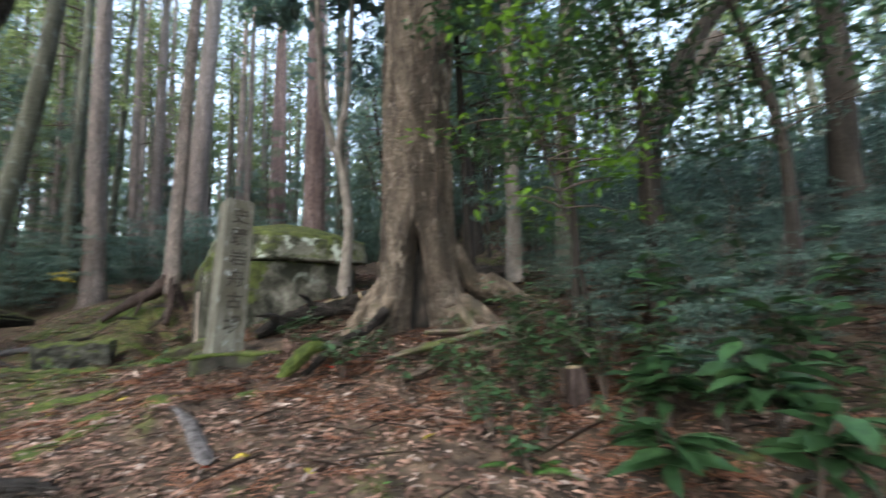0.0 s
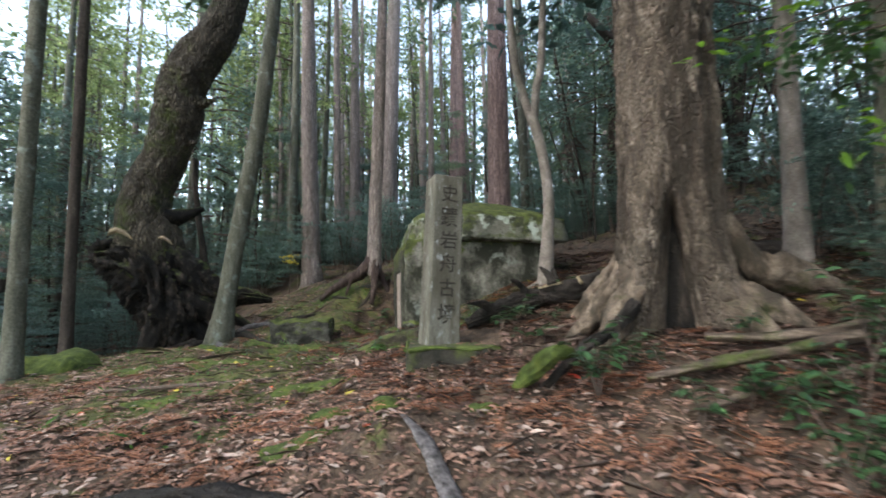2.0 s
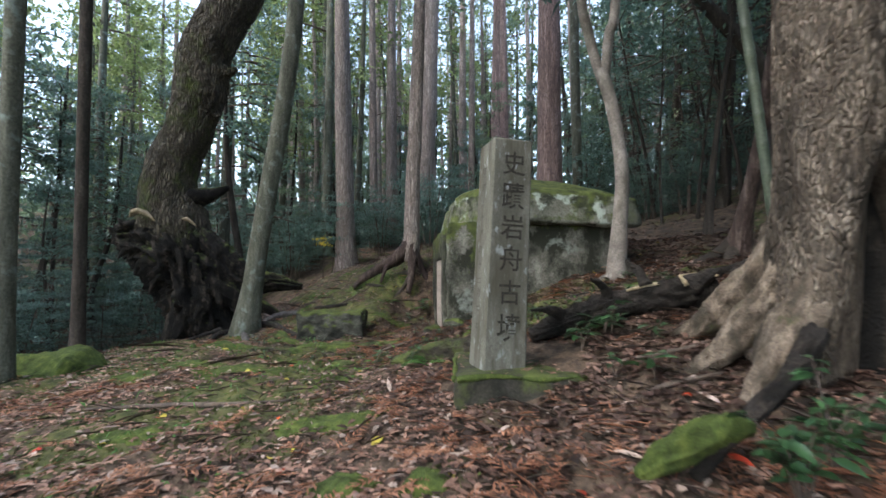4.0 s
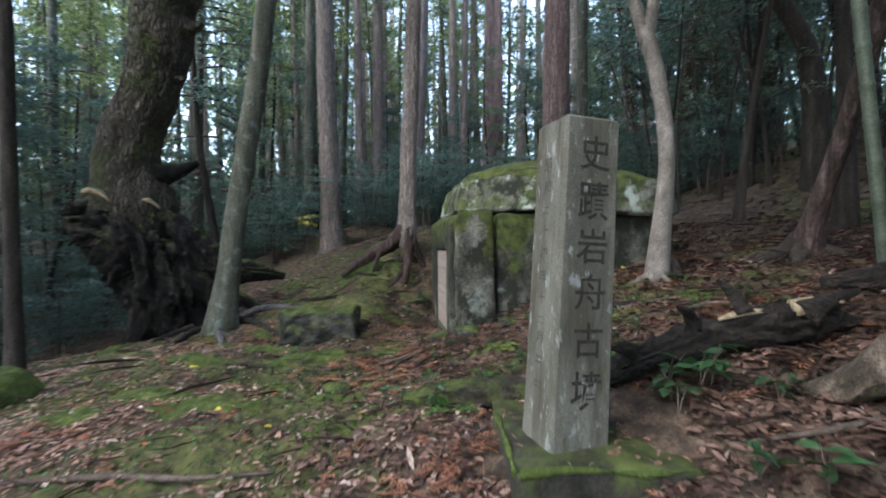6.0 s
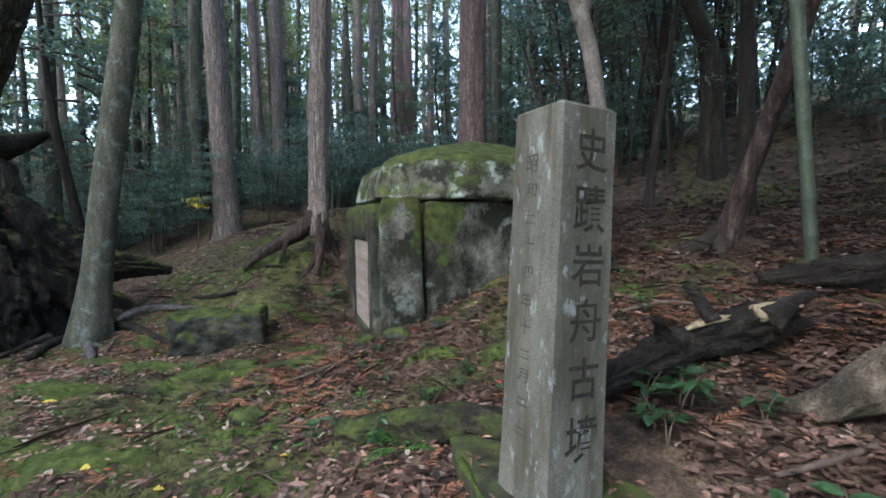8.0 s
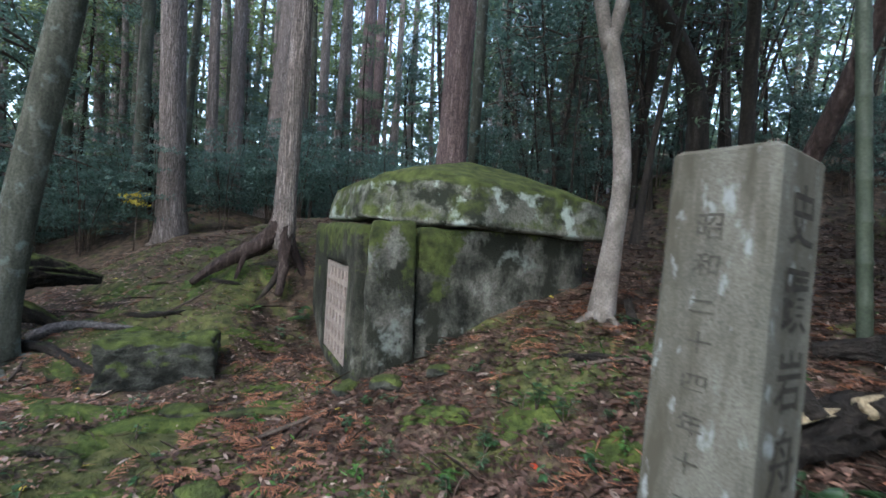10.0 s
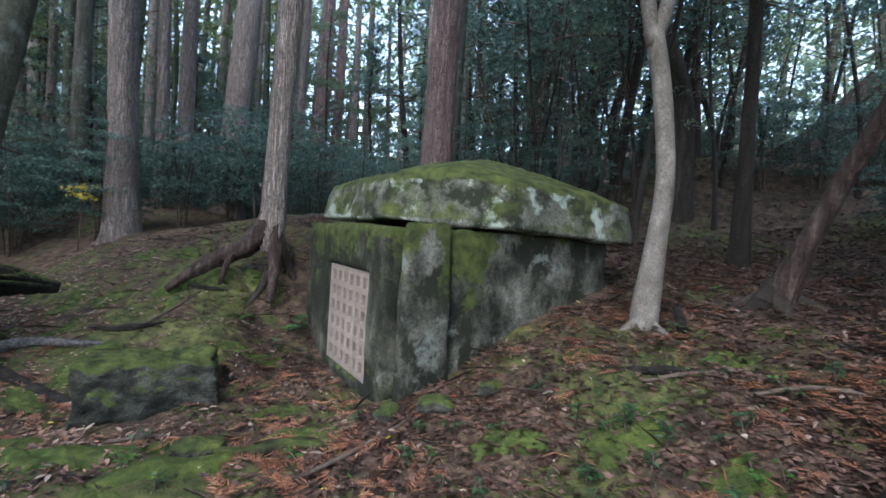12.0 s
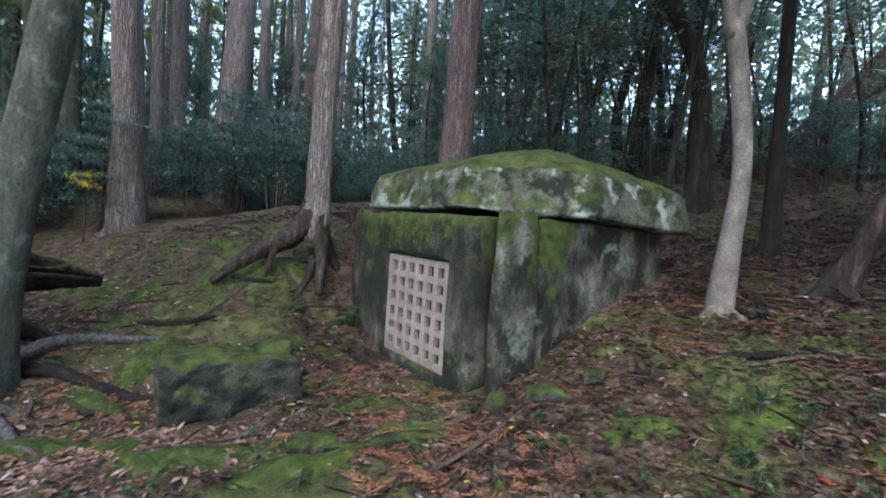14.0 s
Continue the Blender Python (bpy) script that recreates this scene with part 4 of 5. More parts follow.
for x, y, r0, lx, ly, mt in ((-9.99, 12.36, 0.27, -0.15, -0.05, M_CEDAR), (-11.14, 15.1, 0.15, -0.1, 0, M_CEDAR), (-11.62, 16.77, 0.23, 0.0, 0, M_CEDAR), (-10.38, 16.85, 0.4, 0.35, 0.1, M_CEDAR),
                             (-9.08, 18.58, 0.15, 0.1, 0, M_CEDAR), (-9.71, 22.4, 0.34, 0.15, 0, M_RED), (-8.3, 20.3, 0.2, 0, 0, M_RED), (-3.9, 14.6, 0.14, 0, 0, M_GREY), (-12.6, 14.2, 0.16, 0.1, 0, M_CEDAR),
                             (-8.14, 5.08, 0.08, 0.35, -0.2, M_DARKBARK), (-6.75, 3.9, 0.09, 0.4, -0.15, M_GREY)):
    z = zg(x, y)
    o = trunk_tree("cedar", "tall straight cedar with fibrous bark", [(x, y, z), (x + lx * 0.2, y + ly * 0.2, z + 1.5), (x + lx, y + ly, z + 6), (x + 2 * lx, y + 2 * ly, z + 15)], [r0 * 1.1, r0 * 0.95, r0 * 0.85, r0 * 0.4], mt, "cedars")
    high_crown(o, 12.5, 16, 2.2, M_CONIF if mt is not M_GREY else M_YELLOWGREEN, r1, 8, 44, 0.36, 0.15)

# ---- the woods beyond: a few kinds, repeated ----
TREES = []
for k, (mt, leafy, h, rad, c0, name, lab) in enumerate(((M_CEDAR, M_CONIF, 19, 0.2, 10, "cedar", "tall straight cedar with fibrous bark"), (M_CEDAR, M_CONIF, 20, 0.16, 10.5, "cedar", "tall straight cedar with fibrous bark"),
                                                       (M_GREY, M_YELLOWGREEN, 16, 0.14, 6, "slender_tree", "slender grey tree with light green canopy"),
                                                       (M_GREY, M_YELLOWGREEN, 14, 0.11, 5, "slender_tree", "slender grey tree with light green canopy"))):
    o = trunk_tree(name, lab, [(0, 0, 0), (0.05, 0, 2), (0.15 * (-1) ** k, 0.1, 7), (0.2, 0.1, h)], [rad * 1.1, rad, rad * 0.8, rad * 0.25], mt, "woods beyond the tomb", 9, 0.05, (4, 0.15, 0.5), steps_=3)
    high_crown(o, c0, h + 0.5, 2.2, leafy, r1, 9 if k < 2 else 27, 46, 0.27, 0.1)
    TREES.append(o)
for k in range(3):
    o = trunk_tree("evergreen_tree", "dark-stemmed evergreen tree with dense low foliage", [(0, 0, 0), (0.15, 0.1, 1.5), (0.5 * (-1) ** k, 0.2, 4), (0.7 * (-1) ** k, 0, 8)], [0.12, 0.1, 0.08, 0.03], M_DARKBARK, "evergreens on the mound", 8, 0.1, steps_=3)
    high_crown(o, 2.3, 9, 2.8, M_SHRUB if k < 2 else M_CONIF, r1, 34, 80, 0.17, 0.07)
    TREES.append(o)


def scatter(kinds, count, box, seed, clear=lambda x, y: False, gap=1.1, scale=(0.8, 1.2)):
    r = np.random.default_rng(seed)
    done = []
    tries = 0
    while len(done) < count and tries < 6000:
        tries += 1
        x, y = r.uniform(box[0], box[1]), r.uniform(box[2], box[3])
        if clear(x, y) or any((x - a) ** 2 + (y - b) ** 2 < gap * gap for a, b in done):
            continue
        done.append((x, y))
        src = kinds[int(r.integers(len(kinds)))]
        k = r.uniform(*scale)
        o = copy_thing(src, pose(x, y, ground_z(x, y) - 0.05, r.normal(0, 1.2), r.normal(0, 1.2), r.uniform(0, 360)))
        o.scale = (k, k, k)
    return done


near = lambda x, y: math.hypot(x + 4, y - 6) < 11.5
scatter(TREES[:2], 95, (-34, 2, 14.5, 46), 11, lambda x, y: near(x, y) or (x > -3 and y < 22) or (x > -12 and y < 18), 1.35, (0.7, 1.25))
scatter(TREES[2:4], 98, (-42, -10.5, -6, 36), 12, lambda x, y: math.hypot(x + 4, y - 6) < 8.8 or math.hypot(x + 9, y - 8) < 4, 1.3)
scatter(TREES[4:6], 15, (-3.0, 6, 12.5, 26), 13, lambda x, y: math.hypot(x - 1, y - 10.6) < 2.8 or x > 0.5 + 0.1 * y, 1.6, (0.9, 1.4))
scatter(TREES[6:7], 6, (-8, 4, 21, 34), 16, lambda x, y: False, 1.5, (1.2, 1.7))
scatter(TREES[2:4], 22, (5, 26, 9, 32), 17, lambda x, y: False, 1.5)
scatter(TREES[4:6], 5, (3.2, 16, 4.5, 14), 14, lambda x, y: False, 1.7, (0.9, 1.3))
# added woods behind the walker, never in view, that hold back light
scatter(TREES[:4], 26, (-30, 25, -30, -5), 15, lambda x, y: False, 3.0)
for o in TREES[:2]:
    o.matrix_world = pose(-14.5, 21 + TREES.index(o) * 3, ground_z(-14.5, 21 + TREES.index(o) * 3))
for o in TREES[2:4]:
    o.matrix_world = pose(-17, 12 + TREES.index(o) * 2, ground_z(-17, 12 + TREES.index(o) * 2))
for k, o in enumerate(TREES[4:7]):
    o.matrix_world = pose(1.5 + 2 * k, 16 + 2 * k, ground_z(1.5 + 2 * k, 16 + 2 * k))

scatter(TREES[4:6], 6, (-19, -12.5, 1, 12), 18, lambda x, y: False, 2.0, (0.8, 1.1))

# trees added behind and beside the walker, out of view, to shade the ground
for k, (x, y) in enumerate(((-3.6, -7.2), (2.4, -2.2), (4.0, 1.2), (-8.0, -8.5), (0.5, -6.0), (5.2, -1.5), (-12.5, -1.5))):
    o = trunk_tree("broad_tree", "added evergreen out of view, its broad crown shading the path", [(x, y, ground_z(x, y)), (x, y, ground_z(x, y) + 3), (x + 0.2, y + 0.1, 8), (x + 0.3, y, 14)], [0.25, 0.2, 0.16, 0.06], M_DARKBARK, "trees beside the path")
    high_crown(o, 7.5, 13.5, 4.6, M_SHRUB, r1, 44, 60, 0.45, 0.22)

# evergreen understorey
SHRUBS = []
for k in range(3):
    r = np.random.default_rng(40 + k)
    o = thing("evergreen_shrub", "dark blue-green evergreen shrub in flat leafy tiers", "shrub", "understorey shrubs")
    stem, leaf = Shape(), Shape()
    for j in range(5):
        a, lean_ = r.uniform(0, 6.28), r.uniform(0.2, 0.7)
        h = r.uniform(1.5, 2.6)
        tip = np.array((math.cos(a) * lean_, math.sin(a) * lean_, h))
        tube(stem, [(0.1 * math.cos(a), 0.1 * math.sin(a), -0.1), tuple(tip * (0.4, 0.4, 0.5)), tuple(tip)], [0.02, 0.014, 0.005], 5, 3, capped=False)
        for i in range(9):
            t = r.uniform(0.25, 1.05)
            b = r.uniform(0, 6.28)
            c = tip * (t, t, t) + np.array((math.cos(b), math.sin(b), 0.05)) * r.uniform(0.15, 0.6)
            sprays(leaf, c, 0.42, 66, 0.09, 0.036, r, 0.11, 0.12)
    tagged(part("stemwork", stem, M_TWIG, o), kind="stuff")
    tagged(part("foliage", leaf, M_SHRUB, o), kind="stuff")
    SHRUBS.append(o)
scatter(SHRUBS, 120, (-24, -2.5, 12.2, 25), 21, lambda x, y: (math.hypot(x + 5.5, y - 8) < 5.6 and y < 13) or (x > -5.5 and y < 14.2), 0.8, (0.45, 1.1))
scatter(SHRUBS, 62, (-22, -10.2, 2.5, 14), 22, lambda x, y: math.hypot(x + 9, y - 7.3) < 2.1, 0.9, (0.5, 1.0))
scatter(SHRUBS, 42, (0.7, 10, 5.4, 13), 23, lambda x, y: x < 1.6 and y > 7, 0.8, (0.4, 0.85))
scatter(SHRUBS, 24, (0.8, 4.5, 3.0, 6.2), 25, lambda x, y: x < 1.2 and y < 3.6, 0.45, (0.2, 0.42))
scatter(SHRUBS, 40, (-2.5, 9, 12.3, 22), 24, lambda x, y: False, 0.9, (0.4, 0.9))
for k, o in enumerate(SHRUBS):
    o.matrix_world = pose(-13 - k * 1.3, 14.5 + k, ground_z(-13 - k * 1.3, 14.5 + k) - 0.05)

# young evergreens that fill the woods between the trunks
YOUNG = []
for k in range(3):
    r = np.random.default_rng(140 + k)
    h = (5.5, 7.0, 8.5)[k]
    o = trunk_tree("young_evergreen", "slim young evergreen with flat blue-green leafy tiers", [(0, 0, 0), (0.05, 0.04, h * 0.3), (0.2 * (-1) ** k, 0.1, h * 0.7), (0.1, 0.0, h)], [0.06, 0.05, 0.035, 0.01], M_DARKBARK, "young evergreens in the woods", 7, 0.05, steps_=3)
    stem, leaf = Shape(), Shape()
    for j in range(34):
        z, a = h * r.uniform(0.18, 1.0), r.uniform(0, 6.28)
        reach_ = (0.35 + 1.5 * (1 - z / h)) * r.uniform(0.5, 1.0)
        tip = np.array((math.cos(a) * reach_, math.sin(a) * reach_, z + 0.1))
        tube(stem, [(0, 0, z - 0.1), tuple(tip * (0.5, 0.5, 1)), tuple(tip)], [0.015, 0.01, 0.004], 4, 2, capped=False)
        for f in (0.55, 1.0):
            sprays(leaf, tip * (f, f, 1), 0.5, 70, 0.1, 0.04, r, 0.11, 0.12)
    tagged(part("stemwork", stem, M_TWIG, o), kind="stuff")
    tagged(part("foliage", leaf, M_SHRUB if k < 2 else M_CONIF, o), kind="stuff")
    YOUNG.append(o)
scatter(YOUNG, 46, (-27, -3.5, 16.5, 34), 141, lambda x, y: x > -13.5 and y < 17.5, 1.3, (0.8, 1.3))
scatter(YOUNG, 40, (-28, -12.5, 0, 16), 142, lambda x, y: False, 1.4, (0.7, 1.25))
scatter(YOUNG[:2], 6, (-3.5, 1, 17, 24), 143, lambda x, y: False, 1.3, (0.7, 1.0))
for k, o in enumerate(YOUNG):
    o.matrix_world = pose(-9.5 + 2.4 * k, 19.5 + k, ground_z(-9.5 + 2.4 * k, 19.5 + k) - 0.05)

# thin dark stems crowding the mound
STEMS = []
for k in range(3):
    r = np.random.default_rng(150 + k)
    bend = (-0.9, 0.5, 1.3)[k]
    o = trunk_tree("slanting_tree", "thin dark slanting stem of a young tree on the mound", [(0, 0, 0), (0.1 * bend, 0.05, 1.2), (0.45 * bend, 0.1, 2.8), (bend, 0.0, 5.2)], [0.045, 0.036, 0.03, 0.012], M_DARKBARK, "thin stems on the mound", 7, 0.08, (3, 0.1, 0.2), steps_=4)
    tw, leaf = Shape(), Shape()
    for j in range(13):
        t, a = r.uniform(0.3, 1.0), r.uniform(0, 6.28)
        q = np.array((bend * t ** 1.6, 0.05, 5.2 * t))
        e = q + np.array((math.cos(a), math.sin(a), r.uniform(0.1, 0.7))) * r.uniform(0.4, 1.0)
        tube(tw, [tuple(q), tuple((q + e) / 2 + (0, 0, -0.04)), tuple(e)], [0.012, 0.008, 0.003], 4, 2, capped=False)
        sprays(leaf, e, 0.32, 20, 0.11, 0.045, r, 0.3)
    tagged(part("twigwork", tw, M_TWIG, o), kind="stuff")
    tagged(part("foliage", leaf, M_CONIF if k else M_SHRUB, o), kind="stuff")
    STEMS.append(o)
scatter(STEMS, 40, (-2.5, 6.5, 11.6, 19), 151, lambda x, y: math.hypot(x - 2, y - 12) < 1.0, 0.55, (0.7, 1.2))
for k, o in enumerate(STEMS):
    o.matrix_world = pose(-0.3 + 0.9 * k, 12.9 + 0.4 * k, ground_z(-0.3 + 0.9 * k, 12.9 + 0.4 * k) - 0.05)

# far wooded hillside
r = np.random.default_rng(77)
hill = Shape()
n = 75000
a, d = r.uniform(0, 2 * math.pi, n), r.uniform(36, 80, n)
hx, hy = -2 + d * np.cos(a), 4 + d * np.sin(a)
keep = (hy > -25)
hx, hy = hx[keep], hy[keep]
hz = np.array([ground_z(x, y) for x, y in zip(hx, hy)]) + r.random(len(hx)) ** 1.4 * 16
leaves(hill, np.stack([hx, hy, hz], 1), spread(len(hx), r), spread(len(hx), r) + np.array((0, 0, 0.8)), r.uniform(0.45, 1.15, len(hx)), r.uniform(0.28, 0.62, len(hx)))
tagged(new("far_woods", hill.mesh("far_woods", M_CONIF)), "distant green wooded hillside behind the trees", "woods", kind="stuff")


# ---- fallen wood ----
def fallen(name, label, pts, radii, material, seg=12, rough=0.15, flat=1.0, category="log", part_name="stem"):
    x, y, z = pts[0]
    th = thing(name, label, category, at=(x, y, z))
    s = Shape()
    tube(s, [(a - x, b - y, c - z) for a, b, c in pts], radii, seg * 2, 9, rough, None, 5.0, flat=flat)
    part(part_name, s, material, th)
    return th


def lay(x, y, up=0.0):
    return (x, y, land(x, y) + up)


log = fallen("fallen_log", "black wet fallen log with a freshly split end beside the pillar", [lay(-2.05, 5.45, 0.05), lay(-1.75, 5.62, 0.12), lay(-1.4, 5.85, 0.13), lay(-1.1, 6.0, 0.14), lay(-0.85, 6.1, 0.13)],
             [0.045, 0.08, 0.09, 0.115, 0.06], M_LOG, 18, 0.55)
s = Shape()
tube(s, [(0.62, 0.36, 0.33), (0.75, 0.43, 0.37), (0.9, 0.49, 0.38)], [0.02, 0.05, 0.03], 6, 4, 0.3, flat=0.4)
part("split_wood", s, M_CUT, log, "pale orange split wood")
for a, b, r0, mt in (((1.02, 0.5, 0.36), (1.3, 0.62, 0.5), 0.05, M_LOG), ((1.05, 0.55, 0.3), (1.36, 0.72, 0.3), 0.06, M_LOG), ((0.98, 0.5, 0.4), (1.22, 0.55, 0.44), 0.03, M_CUT),
                     ((0.5, 0.3, 0.3), (0.42, 0.1, 0.42), 0.03, M_LOG), ((0.2, 0.1, 0.16), (0.05, -0.12, 0.2), 0.03, M_LOG), ((0.75, 0.4, 0.36), (0.62, 0.45, 0.55), 0.035, M_LOG)):
    s = Shape()
    tube(s, [a, tuple((np.array(a) + b) / 2 + (0.01, 0.02, 0.015)), b], [r0 * 1.6, r0, r0 * 0.25], 10, 6, 0.5, None, 6.0)
    part("splinter", s, mt, log)
fallen("fallen_log", "dark old log half sunk in the litter", [lay(-0.75, 6.9, 0.03), lay(-0.3, 6.7, 0.1), lay(0.3, 6.6, 0.13), lay(0.9, 6.6, 0.1)], [0.05, 0.12, 0.14, 0.08], M_LOG, 14, 0.45)
fallen("mossy_root", "short broken root thick with green moss", [lay(-1.12, 3.93, 0.02), lay(-1.0, 3.92, 0.12), lay(-0.87, 3.88, 0.24), lay(-0.78, 3.92, 0.24)], [0.03, 0.05, 0.045, 0.02], M_MOSS, 14, 0.5, category="root")
fallen("dark_root", "dark gnarled root running to the big tree", [lay(-0.95, 3.95, 0.03), lay(-0.75, 4.15, 0.16), lay(-0.62, 4.4, 0.18), lay(-0.5, 4.65, 0.25)], [0.02, 0.03, 0.033, 0.045], M_LOG, 14, 0.5, category="root")
fallen("rotten_beam", "grey rotting split timber lying by the big tree", [lay(-0.12, 4.3, 0.08), lay(0.3, 4.35, 0.1), lay(0.9, 4.45, 0.12)], [0.035, 0.045, 0.04], M_PLANK, 8, 0.5, 0.6)
fallen("rotten_beam", "mossy rotting split timber lying on the litter", [lay(-0.42, 3.92, 0.05), lay(0.0, 4.0, 0.09), lay(0.7, 4.2, 0.13)], [0.03, 0.042, 0.04], M_PLANK, 8, 0.5, 0.6)
fallen("rotten_beam", "mossy rotting split timber lying on the litter", [lay(-0.2, 3.72, 0.03), lay(0.2, 3.85, 0.06), lay(0.75, 4.0, 0.09)], [0.022, 0.03, 0.028], M_PLANK, 8, 0.5, 0.6)
fallen("driftwood_shard", "grey weathered wooden shard on the leaves", [lay(-1.66, 3.55, 0.02), lay(-1.38, 3.3, 0.05), lay(-1.13, 3.06, 0.04), lay(-1.08, 3.0, 0.02)], [0.012, 0.035, 0.042, 0.012], M_GREYWOOD, 8, 0.5, 0.4, "branch")
fallen("rotten_log", "dark rotten log with mossy flank", [lay(-2.85, 2.6, 0.0), lay(-2.4, 2.72, 0.05), lay(-1.95, 2.83, 0.04), lay(-1.72, 2.86, 0.0)], [0.03, 0.07, 0.065, 0.03], M_LOG, 14, 0.7, 0.55)
fallen("mossy_log", "low mossy log half buried behind the plinth", [lay(-3.35, 5.55, 0.0), lay(-2.95, 5.45, 0.06), lay(-2.55, 5.4, 0.07), lay(-2.25, 5.3, 0.04)], [0.06, 0.1, 0.1, 0.08], M_MOSSLOG, 12, 0.4)
fallen("fallen_branch", "long thin dark fallen branch", [lay(-4.95, 3.85, 0.02), lay(-4.4, 4.15, 0.04), lay(-3.9, 4.3, 0.03), lay(-3.5, 4.5, 0.02)], [0.012, 0.02, 0.017, 0.008], M_TWIG, 7, 0.2, category="branch")
fallen("stub_post", "short dark broken stub beside the pale tree", [lay(-1.62, 7.72, -0.05), lay(-1.66, 7.74, 0.12), lay(-1.7, 7.76, 0.26)], [0.045, 0.04, 0.03], M_LOG, 8, 0.2, category="stump")
stub = fallen("cut_stump", "small brown cut stump among the shrubs", [lay(0.82, 3.25, -0.08), lay(0.82, 3.25, 0.06), lay(0.81, 3.26, 0.18)], [0.08, 0.06, 0.055], M_LEAN, 14, 0.12, category="stump")
q = Shape()
tube(q, [(-0.01, 0.01, 0.255), (-0.01, 0.01, 0.27)], [0.051, 0.047], 18, 0)
part("cut_face", q, M_CUT, stub, "pale tan sawn face")
for x, y, a, l in ((-5.9, 6.9, 20, 0.7), (-6.7, 6.6, 160, 0.5), (-4.4, 6.6, 35, 0.8), (-2.2, 7.05, -12, 0.6), (-1.7, 6.7, -20, 0.7), (-6.9, 8.5, 60, 0.8), (-7.3, 7.2, 130, 0.5), (-0.9, 5.2, 200, 0.6), (-1.3, 4.6, 25, 0.5), (-2.6, 8.9, 15, 0.9)):
    c, d = math.cos(radians(a)) * l, math.sin(radians(a)) * l
    fallen("fallen_branch", "thin dark fallen branch on the litter", [lay(x, y, 0.01), lay(x + c * 0.4 + 0.04, y + d * 0.4, 0.035), lay(x + c, y + d, 0.015)], [0.012, 0.014, 0.005], M_TWIG, 6, 0.2, category="branch")

# roots and rotten wood breaking the surface of the terrace
for pts, r0, mt in (([(-5.85, 5.75), (-5.55, 5.97), (-5.25, 6.0), (-5.05, 5.85)], 0.04, M_MOSSLOG), ([(-7.4, 7.6), (-7.0, 7.35), (-6.7, 7.3), (-6.4, 7.05)], 0.035, M_MOSSLOG), ([(-7.5, 8.6), (-7.0, 8.5), (-6.6, 8.7)], 0.035, M_LOG),
                    ([(-5.3, 6.95), (-4.9, 6.85), (-4.5, 6.95), (-4.2, 6.85)], 0.045, M_MOSSLOG), ([(-6.9, 9.4), (-6.5, 9.2), (-6.2, 9.35)], 0.03, M_LOG), ([(-2.4, 7.35), (-2.0, 7.1), (-1.7, 7.15)], 0.03, M_LOG)):
    fallen("surface_root", "dark mossy root breaking the forest floor", [lay(x, y, 0.015 if 0 < k < len(pts) - 1 else -0.03) for k, (x, y) in enumerate(pts)], [r0 * 0.6] + [r0] * (len(pts) - 2) + [r0 * 0.4], mt, 10, 0.4, category="root")

for a0, l, r0 in ((-35, 1.5, 0.06), (-60, 1.2, 0.05), (-10, 1.7, 0.055), (15, 1.3, 0.05), (-80, 0.9, 0.045)):
    d0, d1 = math.cos(radians(a0)), math.sin(radians(a0))
    x, y = -8.6 + 0.5 * d0, 7.9 + 0.5 * d1
    fallen("surface_root", "grey weathered root of the hollow tree on the slope", [lay(x, y, 0.06), lay(x + d0 * l * 0.35 - 0.06, y + d1 * l * 0.35 + 0.05, 0.045), lay(x + d0 * l * 0.7 + 0.05, y + d1 * l * 0.7, 0.02), lay(x + d0 * l, y + d1 * l, -0.02)], [r0 * 1.3, r0, r0 * 0.7, r0 * 0.3], M_GREYWOOD if a0 in (-35, 15) else M_LOG, 9, 0.4, category="root")

# small stones by the tomb foot
for x, y, a, b, c in ((-3.95, 7.15, 0.22, 0.14, 0.12), (-3.6, 7.12, 0.26, 0.18, 0.12), (-4.3, 5.95, 0.3, 0.22, 0.16), (-5.2, 6.9, 0.34, 0.22, 0.14), (-3.2, 7.3, 0.2, 0.13, 0.1)):
    o = thing("small_stone", "small dark mossy stone in the litter", "stone", "loose stones", lay(x, y, 0.02), rng.uniform(0, 180))
    part("stone", block(Shape(), (a, b, c), (0, 0, 0), (5,), 0.03, 6, x, min(a, b, c) * 0.4), M_ROCK, o)

# ---- moss cushions ----
def cushion(x, y, a, b, h, turn):
    o = thing("moss_cushion", "low cushion of bright green moss on the ground", "moss", "moss cushions", (x, y, land(x, y) - 0.015), turn)
    s = Shape()
    n, m = 9, 20
    v = [(0, 0, h)]
    for i in range(1, n + 1):
        t = i / n
        for j in range(m):
            q = 2 * math.pi * j / m
            k = 1 + 0.42 * fbm(math.cos(q) + x * 3, math.sin(q) + y * 3, 0, 1.6, 4)
            px, py = a * t * k * math.cos(q), b * t * k * math.sin(q)
            ca, sa = math.cos(radians(turn)), math.sin(radians(turn))
            dz = land(x + px * ca - py * sa, y + px * sa + py * ca) - land(x, y)
            v.append((px, py, dz + h * (1 - t ** 2.4) + 0.012 * fbm(px * 3 + x, py * 3 + y, 0, 6, 3) * (1 - t)))
    f = [(0, 1 + j, 1 + (j + 1) % m) for j in range(m)]
    f += [(1 + (i - 1) * m + j, 1 + i * m + j, 1 + i * m + (j + 1) % m, 1 + (i - 1) * m + (j + 1) % m) for i in range(1, n) for j in range(m)]
    part("moss", s.add(v, f), M_MOSS, o)


